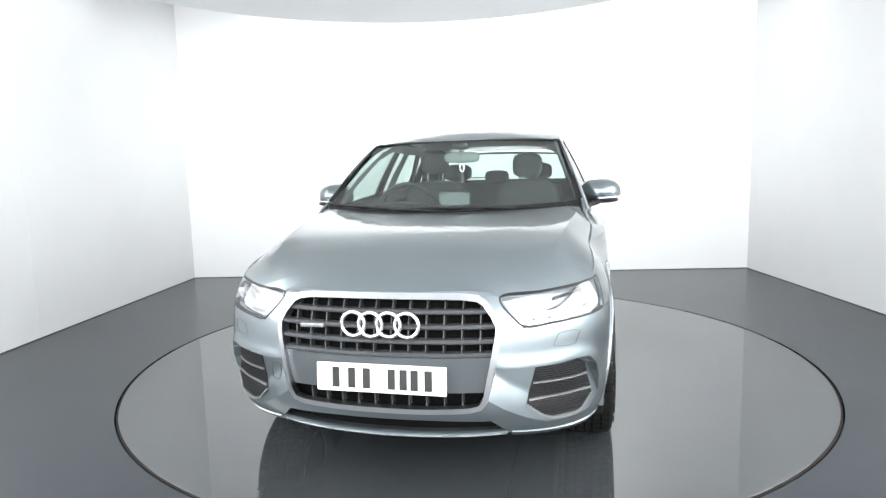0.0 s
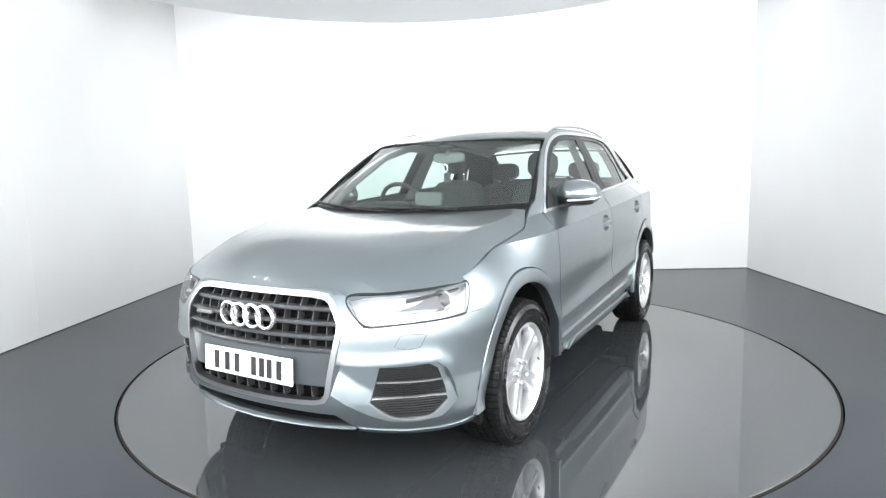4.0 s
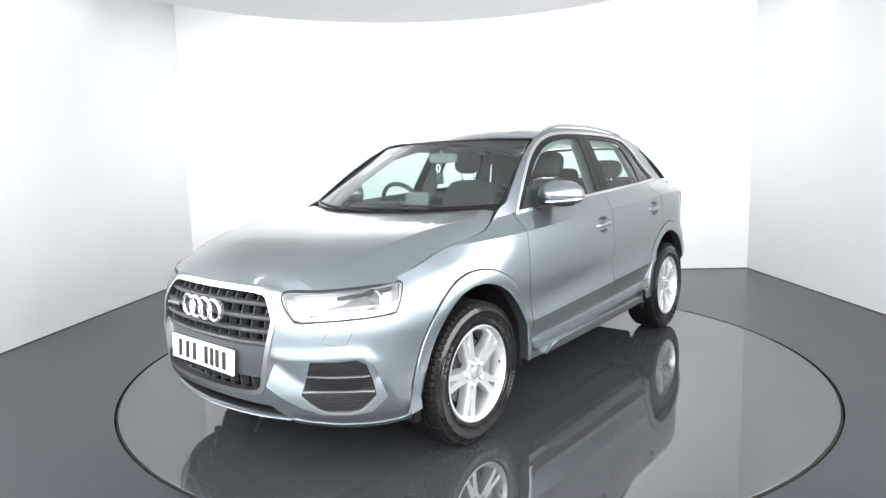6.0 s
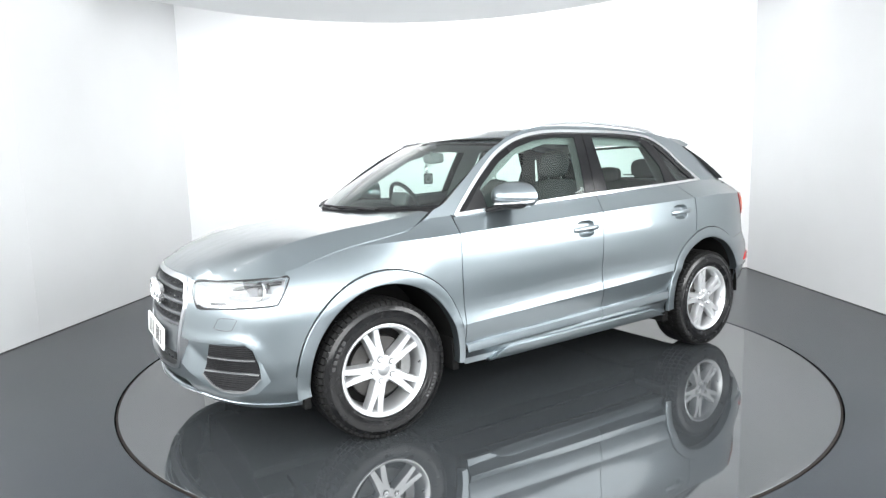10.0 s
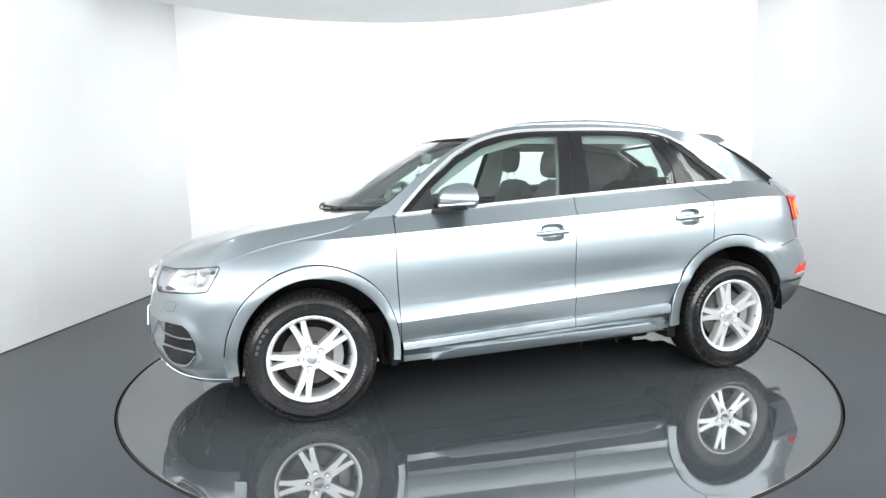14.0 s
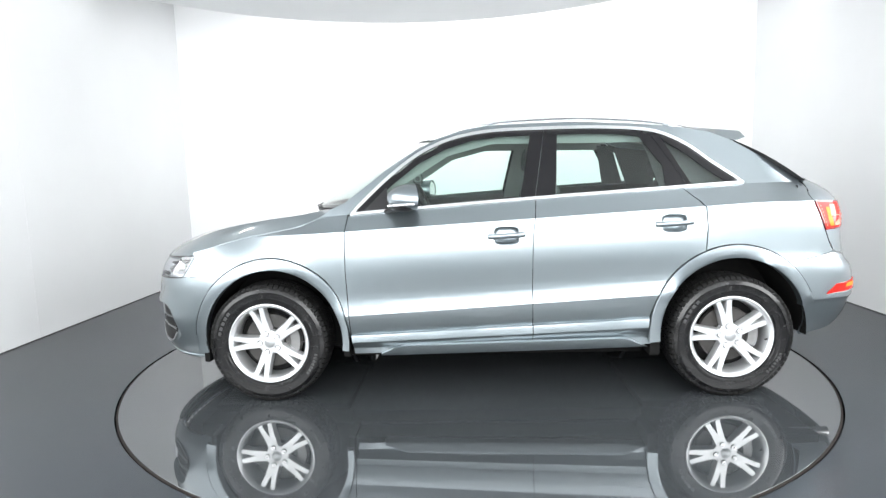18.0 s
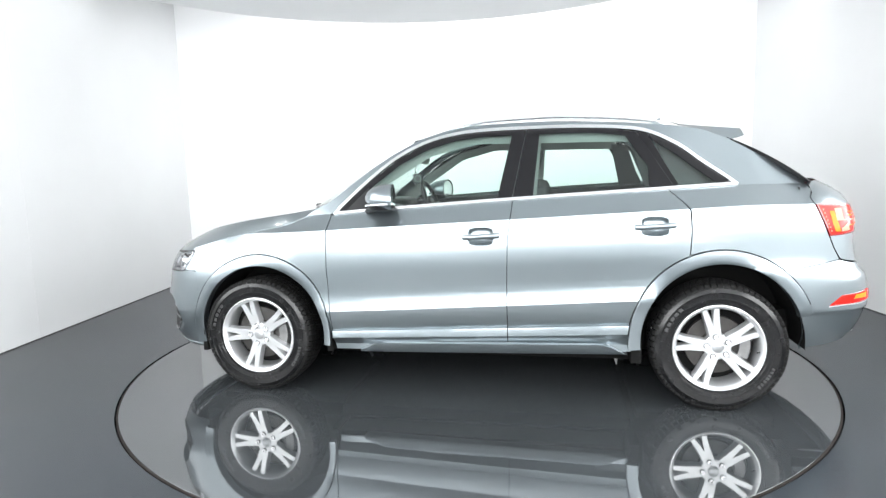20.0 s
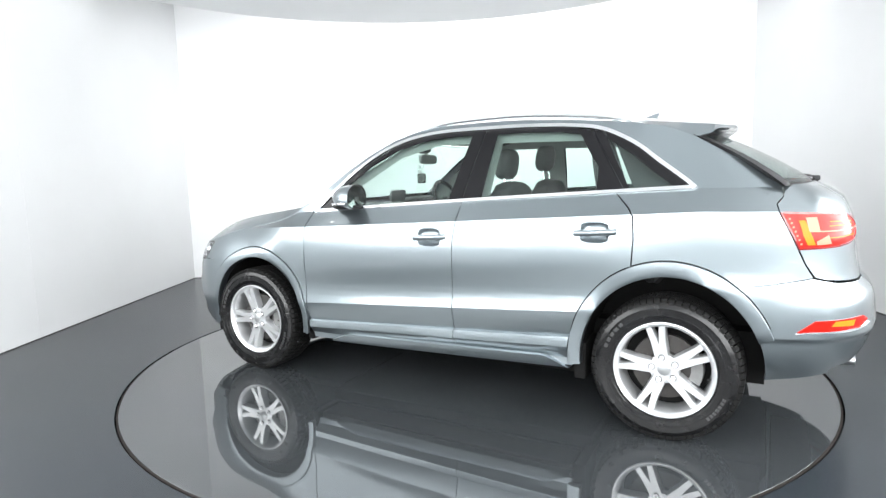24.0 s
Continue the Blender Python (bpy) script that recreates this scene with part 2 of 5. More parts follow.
def wall_joint():
    bm = bmesh.new()
    box(bm, WALL_L, WALL_L + 0.002, 0.520, 0.530, 0.0, CEIL, 0.0008)
    tagged(link("trim_west", bm, M_SIDEWALL, label="thin painted joint strip on the side wall"), category="trim", kind="structure")


def floor_joints():
    for name, x0, x1, y0, y1 in (("trim_north", WALL_L, WALL_R, WALL_B - 0.009, WALL_B - 0.001), ("trim_floor_west", WALL_L + 0.001, WALL_L + 0.009, WALL_F, WALL_B - 0.01),
                                 ("trim_floor_east", WALL_R - 0.009, WALL_R - 0.001, WALL_F, WALL_B - 0.01)):
        bm = bmesh.new()
        box(bm, x0, x1, y0, y1, 0.0005, 0.007, 0.002)
        tagged(link(name, bm, M_JOINT, label="thin dirty sealant line between floor and wall"), category="trim", kind="structure")


def turntable():
    base = tagged(new("turntable"), "round glossy dark grey turntable flush with the floor", "turntable")
    bm = bmesh.new()
    lathe(bm, [(0.0, 0.0), (1.2, 0.0), (2.2412, 0.0), (2.242, -0.0006), (2.242, -0.07)], 160, "Z")
    bmesh.ops.remove_doubles(bm, verts=bm.verts, dist=1e-5)
    part("deck", bm, M_TABLE, base, angle=5)
    bm = bmesh.new()
    lathe(bm, [(2.2425, -0.06), (2.2425, -0.002), (2.246, -0.0025), (2.2525, -0.004), (2.2525, -0.06)], 160, "Z")
    part("edge_seal", bm, M_SEAL, base, "black rubber edge seal")
    return base


def ceiling_disc():
    x, y, z, r = DISC
    bm = bmesh.new()
    lathe(bm, [(0.0, z), (r - 0.01, z), (r, z + 0.008), (r, z + 0.10), (r - 0.02, z + 0.11), (0.0, z + 0.11)], 128, "Z", m=Matrix.Translation((x, y, 0)))
    bmesh.ops.remove_doubles(bm, verts=bm.verts, dist=1e-5)
    bmesh.ops.reverse_faces(bm, faces=bm.faces)
    base = tagged(new("ceiling_panel"), "large round white panel hung below the ceiling", "ceiling panel")
    part("panel", bm, M_CEIL, base)
    for k in range(4):
        a = radians(45 + 90 * k)
        b = bmesh.new()
        lathe(b, [(0.012, z + 0.105), (0.012, CEIL)], 8, "Z", m=Matrix.Translation((x + 1.8 * math.cos(a), y + 1.8 * math.sin(a), 0)))
        part("hanger", b, M_CHROME, base, "thin metal hanger rod")


def downlights():
    """Small recessed lamps in the hung panel."""
    first = None
    for x, y in ((-2.50, -0.15), (-2.68, -0.62)):
        z = DISC[2]
        if first is None:
            first = tagged(new("downlight"), "small round recessed ceiling lamp, lit", "downlight", "downlights in the panel")
            bm = bmesh.new()
            lathe(bm, [(0.048, -0.006), (0.068, -0.006), (0.072, 0.0)], 32, "Z")
            part("trim_ring", bm, M_CHROME, first, "silver trim ring")
            bm = bmesh.new()
            lathe(bm, [(0.0, -0.003), (0.048, -0.003)], 32, "Z")
            bmesh.ops.remove_doubles(bm, verts=bm.verts, dist=1e-6)
            part("lens", bm, M_SPOT, first, "bright lamp lens")
            first.matrix_basis = pose(x, y, z)
        else:
            copy_thing(first, pose(x, y, z))


studio()
wall_joint()
floor_joints()
downlights()
table = turntable()
ceiling_disc()


# ---- the shape of the car's body: x ahead, y to its left, z up, origin on the ground midway between the axles ----


def z_crease(x):
    return 1.018 - 0.049 * x


def z_low(x):
    return 0.546 - 0.0534 * x


def z_groove(x):
    return 0.428 - 0.044 * x


def z_sill(x):
    return 0.377 - 0.0375 * x


def z_bottom(x):
    return 0.268 - 0.020 * x


z_belt = curve((-2.2, 1.215), (-1.411, 1.188), (-0.249, 1.131), (0.811, 1.062), (1.2, 1.03))
y_belt = curve((-2.2, 0.60), (-1.8, 0.682), (-1.411, 0.730), (-0.8, 0.800), (-0.249, 0.816), (0.3, 0.812), (0.811, 0.795), (1.2, 0.76))
width = curve((-1.5, 0.893), (-1.0, 0.903), (0.0, 0.908), (1.0, 0.903), (1.45, 0.893))
nose_in = curve((0.15, 0.16), (0.24, 0.06), (0.35, 0.02), (0.5, 0.003), (0.65, 0.0), (0.75, 0.012), (0.85, 0.05), (0.95, 0.12), (1.05, 0.22))
tail_in = curve((0.15, 0.20), (0.27, 0.10), (0.34, 0.075), (0.40, 0.042), (0.49, 0.018), (0.522, 0.012), (0.540, 0.0), (0.74, 0.004), (0.80, 0.014), (0.95, 0.018), (1.08, 0.035))


# the doors' section from the low crease up: a plain one, and one hollowed above the crease
door_plain = curve((0, -0.004), (0.10, 0.002), (0.25, 0.0075), (0.45, 0.009), (0.7, 0.012), (0.85, 0.017), (1, 0.024))
door_scoop = curve((0, -0.004), (0.04, 0.0005), (0.10, 0.0075), (0.17, 0.0115), (0.24, 0.0120), (0.36, 0.0085), (0.50, 0.0045), (0.64, 0.0045), (0.80, 0.0105), (1, 0.024))
scoop_depth = curve((-1.25, 0.0), (-0.95, 0.8), (-0.6, 1.0), (0.1, 1.0), (0.6, 0.75), (0.9, 0.25))


def inset_side(x, z):
    zb, zc, zl, zg, zs = z_belt(x), z_crease(x), z_low(x), z_groove(x), z_sill(x)
    w = width(x)
    if z >= zb:
        dz = z - zb
        k = smooth((-0.9 - x) / 0.4)
        return w - (y_belt(x) - (0.40 + 0.22 * k) * dz - (0.25 - 0.66 * k) * dz * dz)
    if z >= zc:
        u = (z - zc) / (zb - zc)
        return 0.024 + (w - y_belt(x) - 0.024) * u ** 0.95
    if z >= zl:
        u = (z - zl) / (zc - zl)
        k = scoop_depth(x)
        return door_plain(u) * (1 - k) + door_scoop(u) * k
    if z >= zg:
        u = (z - zg) / (zl - zg)
        return -0.004 + 0.026 * (1 - u) ** 1.25
    if z >= zg - 0.008:
        return 0.007 + 0.017 * (z - zg + 0.008) / 0.008
    if z >= zs:
        u = (z - zs) / (zg - 0.008 - zs)
        return 0.002 + 0.005 * u * u
    u = min(1.0, (zs - z) / 0.05)
    return 0.002 + 0.042 * u ** 0.9


def y_side(x, z):
    i = inset_side(x, z)
    if x > 0.9:
        k = smooth((x - 0.95) / 0.6)
        i = i * (1 - k) + nose_in(z) * k
    elif x < -1.1 and z < z_crease(x):
        k = smooth((-1.1 - x) / 0.4) * smooth((z_crease(x) - z) / 0.2)
        i = i * (1 - k) + tail_in(z) * k
    for hx, hz in HANDLES:
        d = ((x - hx) / 0.068) ** 4 + ((z - hz) / 0.046) ** 4
        if d < 1:
            i += 0.030 * (1 - d * d)
    return width(x) - i


HANDLES = ((-0.062, 0.938), (-0.974, 0.986))


class Outline:
    """One end of the body in plan: distance past the start and share of the half width, by length along the curve."""

    def __init__(self, pts):
        dense = []
        for i in range(len(pts) - 1):
            p0, p1, p2, p3 = pts[max(i - 1, 0)], pts[i], pts[i + 1], pts[min(i + 2, len(pts) - 1)]
            for k in range(10):
                t = k / 10
                dense.append([0.5 * (2 * p1[j] + (p2[j] - p0[j]) * t + (2 * p0[j] - 5 * p1[j] + 4 * p2[j] - p3[j]) * t * t
                                     + (3 * p1[j] - p0[j] - 3 * p2[j] + p3[j]) * t ** 3) for j in (0, 1)])
        dense.append(list(pts[-1]))
        self.s, self.d, self.r = [0.0], [dense[0][0]], [dense[0][1]]
        for a, b in zip(dense, dense[1:]):
            self.s.append(self.s[-1] + math.hypot(b[0] - a[0], 0.9 * (b[1] - a[1])))
            self.d.append(b[0])
            self.r.append(b[1])
        self.length = self.s[-1]

    def at(self, s):
        return float(np.interp(s, self.s, self.d)), float(np.interp(s, self.s, self.r))


NOSE, TAIL = 1.45, -1.45
nose_line = Outline([(0, 1), (0.15, 0.99), (0.30, 0.965), (0.40, 0.925), (0.48, 0.865), (0.55, 0.78), (0.61, 0.67), (0.66, 0.55), (0.70, 0.42),
                     (0.725, 0.28), (0.737, 0.14), (0.74, 0)])
tail_line = Outline([(0, 1), (0.15, 0.992), (0.30, 0.965), (0.40, 0.93), (0.50, 0.88), (0.58, 0.80), (0.64, 0.69), (0.68, 0.55), (0.71, 0.37),
                     (0.725, 0.16), (0.73, 0)])
nose_x = curve((0.2, 2.06), (0.24, 2.10), (0.30, 2.16), (0.40, 2.188), (0.5, 2.192), (0.6, 2.187), (0.72, 2.165), (0.82, 2.112), (0.86, 2.075), (1.0, 1.95))
tail_x = curve((0.2, -1.98), (0.25, -2.03), (0.34, -2.10), (0.40, -2.14), (0.47, -2.175), (0.522, -2.188), (0.545, -2.20), (0.69, -2.185), (0.76, -2.13), (0.9, -2.105), (0.98, -2.10),
               (1.10, -2.06), (1.15, -2.03), (1.19, -1.95), (1.3, -1.78), (1.5, -1.5))
S_FRONT, S_REAR = NOSE + nose_line.length, TAIL - tail_line.length


def skin(s, z, off=0.0):
    """A point of the left half of the body's skin; s runs along the side as x does, and round both ends to the middle."""
    if off:
        p, a, b = skin(s, z), skin(s + 0.004, z), skin(s, z + 0.004)
        n = (b - p).cross(a - p)
        n.normalize()
        return p + n * off
    if s > NOSE:
        d, r = nose_line.at(s - NOSE)
        return Vector((NOSE + d * (nose_x(z) - NOSE) / 0.74, r * y_side(NOSE, z), z))
    if s < TAIL:
        d, r = tail_line.at(TAIL - s)
        return Vector((TAIL - d * (TAIL - tail_x(z)) / 0.73, r * y_side(TAIL, z), z))
    return Vector((s, y_side(s, z), z))


def solve(fn, a, b):
    fa = fn(a)
    for _ in range(40):
        c = (a + b) / 2
        if fn(c) * fa > 0:
            a = c
        else:
            b = c
    return a


def sx(x, z):
    """s of the place on the side at length x."""
    if x > NOSE:
        return solve(lambda s: skin(s, z).x - x, NOSE, S_FRONT)
    if x < TAIL:
        return solve(lambda s: skin(s, z).x - x, TAIL, S_REAR)
    return x


def sy(y, z):
    """s of the place on the nose at half width y."""
    return solve(lambda s: skin(s, z).y - y, NOSE, S_FRONT)


def ry(y, z):
    """s of the place on the tail at half width y."""
    return solve(lambda s: skin(s, z).y - y, TAIL, S_REAR)


def patch(polys, off=0.0, cell=0.045, rim=0.012, mirror=False, fn=None, creases=True, fine=(), levels=(), lines=()):
    """A panel cut out of the skin by outlines in (s, z), with its edges turned in."""
    fn = fn or skin
    whole = bmesh.new()
    for poly in polys:
        bm = bmesh.new()
        bm.faces.new([bm.verts.new((s, 0, z)) for s, z in poly])
        xs, zs = [p[0] for p in poly], [p[1] for p in poly]
        cuts = [((v, 0, 0), (1, 0, 0)) for v in np.arange(math.floor(min(xs) / cell) * cell, max(xs), cell)]
        cuts += [((0, 0, v), (0, 0, 1)) for v in np.arange(math.floor(min(zs) / cell) * cell, max(zs), cell * 0.8)]
        if creases:
            if min(xs) < TAIL:
                cuts += [((0, 0, z_crease(TAIL)), (0, 0, 1)), ((0, 0, z_crease(TAIL) + 0.008), (0, 0, 1)), ((0, 0, z_belt(TAIL)), (0, 0, 1))]
            for f in (z_crease, z_low, z_groove, z_sill, z_belt):
                k = (f(0.5) - f(-0.5))
                cuts.append(((0, 0, f(0.0)), (-k, 0, 1)))
                if f is z_low:
                    cuts += [((0, 0, f(0.0) + d), (-k, 0, 1)) for d in (-0.055, -0.02, 0.018, 0.047, 0.08, 0.113)]
                if f in (z_crease, z_groove):
                    cuts.append(((0, 0, f(0.0) + 0.008), (-k, 0, 1)))
                    cuts.append(((0, 0, f(0.0) - 0.008), (-k, 0, 1)))
        cuts += [((0, 0, v), (0, 0, 1)) for v in levels] + list(lines)
        for hx, hz in fine:
            cuts += [((hx + k * 0.0067, 0, 0), (1, 0, 0)) for k in range(-11, 12)] + [((0, 0, hz + k * 0.0055), (0, 0, 1)) for k in range(-9, 10)]
        for co, no in cuts:
            bmesh.ops.bisect_plane(bm, geom=bm.verts[:] + bm.edges[:] + bm.faces[:], plane_co=co, plane_no=no, dist=1e-5)
        add(whole, bm)
    bm = whole
    bmesh.ops.remove_doubles(bm, verts=bm.verts, dist=1e-4)
    for v in bm.verts:
        v.co = fn(v.co.x, v.co.z, off)
    bmesh.ops.recalc_face_normals(bm, faces=bm.faces)
    if sum(f.normal.y * (1 if f.calc_center_median().y > 0 else -1) + f.normal.z * 0.3 for f in bm.faces) < 0:
        bmesh.ops.reverse_faces(bm, faces=bm.faces)
    if rim:
        bm.normal_update()
        inner = {v: v.co - v.normal * rim for v in bm.verts if v.is_boundary}
        edges = [e for e in bm.edges if e.is_boundary]
        made = bmesh.ops.extrude_edge_only(bm, edges=edges)["geom"]
        for v in made:
            if isinstance(v, bmesh.types.BMVert):
                near = min((w for e in v.link_edges for w in e.verts if w is not v and w in inner), key=lambda w: (w.co - v.co).length)
                v.co = inner[near]
    if mirror:
        for v in bm.verts:
            v.co.y = -v.co.y
        bmesh.ops.reverse_faces(bm, faces=bm.faces)
    return bm


def arc(cx, cz, r, a0, a1, n=20, rz=None):
    return [(cx + r * math.cos(radians(a)), cz + (rz or r) * math.sin(radians(a))) for a in steps(a0, a1, n)]


def sides(name, polys, mat, parent, label="", **kw):
    """The panel on the left and its twin on the right."""
    return [part(name, patch(polys, mirror=right, **kw), mat, parent, label, 13) for right in (False, True)]


def ribbon(path, w, off0, off1, mirror=False, closed=False, fn=None):
    """A trim strip along (s, z) points, w wide, proud of the skin by off1."""
    fn = fn or skin
    bm = bmesh.new()
    n, rows = len(path), []
    for i in range(n):
        a = path[(i - 1) % n] if closed or i else path[i]
        b = path[(i + 1) % n] if closed or i < n - 1 else path[i]
        d = Vector((b[0] - a[0], b[1] - a[1]))
        d.normalize()
        px, pz = -d.y, d.x
        row = []
        for k, o in ((-0.5, off0), (-0.42, off1), (0.42, off1), (0.5, off0)):
            row.append(bm.verts.new(fn(path[i][0] + px * w * k, path[i][1] + pz * w * k, o)))
        rows.append(row)
    for i in range(n if closed else n - 1):
        a, b = rows[i], rows[(i + 1) % n]
        for k in range(3):
            bm.faces.new((a[k], a[k + 1], b[k + 1], b[k]))
    if not closed:
        bm.faces.new(rows[0])
        bm.faces.new(rows[-1][::-1])
    bmesh.ops.recalc_face_normals(bm, faces=bm.faces)
    if mirror:
        for v in bm.verts:
            v.co.y = -v.co.y
        bmesh.ops.reverse_faces(bm, faces=bm.faces)
    return bm


def finer(pts, gap):
    """More points along a closed line with straight sides."""
    out = []
    for a, b in zip(pts, pts[1:] + pts[:1]):
        n = max(1, int(math.hypot(b[0] - a[0], b[1] - a[1]) / gap))
        out += [(a[0] + (b[0] - a[0]) * k / n, a[1] + (b[1] - a[1]) * k / n) for k in range(n)]
    return out


def resample(pts, gap, closed=False):
    """More points along a line, rounded through its corners."""
    pts = list(pts) + ([pts[0]] if closed else [])
    out = []
    n = len(pts)
    for i in range(n - 1):
        p0 = pts[i - 1] if i else (pts[-2] if closed else pts[0])
        p1, p2 = pts[i], pts[i + 1]
        p3 = pts[i + 2] if i + 2 < n else (pts[1] if closed else pts[-1])
        m = max(1, int(math.hypot(p2[0] - p1[0], p2[1] - p1[1]) / gap))
        for k in range(m):
            t = k / m
            out.append(tuple(0.5 * (2 * p1[j] + (p2[j] - p0[j]) * t + (2 * p0[j] - 5 * p1[j] + 4 * p2[j] - p3[j]) * t * t
                                    + (3 * p1[j] - p0[j] - 3 * p2[j] + p3[j]) * t ** 3) for j in range(len(p1))))
    if not closed:
        out.append(tuple(pts[-1]))
    return out


# ---- the car ----
car = tagged(new("car"), "grey metallic compact suv with silver alloy wheels on the turntable", "car")

FA, RA = (1.272, 0.352), (-1.312, 0.365)   # wheel arch centres
chrome_line = [(0.814, 1.060), (0.775, 1.105), (0.613, 1.258), (0.448, 1.386), (0.281, 1.468), (0.114, 1.510), (-0.053, 1.526), (-0.286, 1.530), (-0.555, 1.529),
               (-0.792, 1.517), (-0.959, 1.489), (-1.117, 1.412), (-1.238, 1.319), (-1.361, 1.228), (-1.405, 1.190)]
pillar_line = [(0.931, 1.098), (0.855, 1.130), (0.612, 1.316), (0.480, 1.403), (0.313, 1.489), (0.161, 1.535), (0.02, 1.555)]
roof_line = [(-0.1, 1.563), (-0.393, 1.566), (-0.73, 1.551), (-1.072, 1.520), (-1.383, 1.455)]
hood_line = [(0.931, 1.098), (1.012, 1.043), (1.109, 1.001), (1.251, 0.974), (1.409, 0.947), (1.568, 0.910), (1.742, 0.866)]
rear_edge = [(-1.375 - 0.196 * k / 8, 1.441 - 0.116 * k / 8) for k in range(8)] + [(-1.571 - 0.184 * k / 8, 1.325 - 0.131 * k / 8) for k in range(9)]
G = 0.002   # half of a panel gap


def px(pts):
    """Side outline points (x, z) to (s, z)."""
    return [(sx(x, z), z) for x, z in pts]


def front_edge(a, extra=0.0):
    """The outer edge of the front arch flare, which narrows towards the sill."""
    k = 0.024 * smooth((a - 128) / 47)
    return FA[0] + (0.461 + extra - k) * math.cos(radians(a)), FA[1] + (0.481 + extra - k) * math.sin(radians(a))


def body_panels():
    # front wing
    lamp_back = [(1.735, 0.850), (1.765, 0.79), (1.800, 0.728)]
    poly = hood_line[::-1] + [(0.862, 1.118), (0.832 + G, 1.062), (0.838 + G, 0.981), (0.841 + G, 0.766), (0.830 + G, 0.511), (0.826 + G, 0.40)]
    poly += [front_edge(a, 0.005) for a in steps(176, 62, 16)] + arc(FA[0], FA[1], 0.466, 55, 0, 12, 0.486)[:-3]
    poly += [(1.69, 0.60), (1.70, 0.730 + G), (1.797, 0.730)] + lamp_back[::-1][1:]
    sides("front_wing", [px(poly)], M_PAINT, car)
    # doors
    belt = lambda a, b, n: [(x, z_belt(x) - 0.004) for x in steps(a, b, n)]
    poly = belt(0.80, -0.232 + G, 8) + [(-0.222 + G, 1.029), (-0.208 + G, 0.923), (-0.202 + G, 0.67), (-0.204 + G, z_bottom(-0.2) + 0.01)]
    poly += [(0.81, z_bottom(0.82) + 0.02), (0.825 - G, 0.40), (0.8295 - G, 0.511), (0.8405 - G, 0.766), (0.8375 - G, 0.981), (0.828, 1.056)]
    front = sides("front_door", [poly], M_PAINT, car, fine=HANDLES[:1])
    poly = belt(-0.232 - G, -1.052, 7) + [(-1.122, 1.099), (-1.147 + G, 1.067), (-1.154 + G, 0.955), (-1.146 + G, 0.825)]
    poly += arc(RA[0], RA[1], 0.471, 68, 5, 12, 0.501) + [(-0.862, z_bottom(-0.86) + 0.02), (-0.204 - G, z_bottom(-0.2) + 0.01), (-0.202 - G, 0.67), (-0.208 - G, 0.923), (-0.222 - G, 1.029)]
    rear = sides("rear_door", [poly], M_PAINT, car, fine=HANDLES[1:])
    # rear quarter with the pillar above it
    tail_gap = [(-1.755, 1.194), (-1.735, 1.12), (-1.745, 1.085), (-1.785, 1.005), (-1.822, 0.925), (-1.85, 0.862), (-1.885, 0.803)]
    low = tail_gap + [(-1.70, 0.772)] + arc(RA[0], RA[1], 0.471, 128, 70, 14, 0.501)
    low += [(-1.148 - G, 0.826), (-1.156 - G, 0.955), (-1.150 - G, 1.067), (-1.129, 1.100)] + belt(-1.058, -1.405, 5)
    up = [(-1.405, z_belt(-1.405) - 0.004), (-1.361, 1.232), (-1.238, 1.323), (-1.117, 1.416), (-0.959, 1.493), (-0.93, 1.500), (-0.93, 1.535)]
    up += [(-1.072, 1.520), (-1.25, 1.490)] + rear_edge
    sides("rear_quarter", [px(low), px(up)], M_PAINT, car)
    # roof frame and windscreen pillar
    upper = pillar_line + roof_line[:3] + [(-0.93, 1.535), (-0.93, 1.500)]
    lower = [(x, z + 0.003) for x, z in chrome_line[:10]]
    sides("roof_frame", [upper + lower[::-1]], M_PAINT, car)
    return front, rear


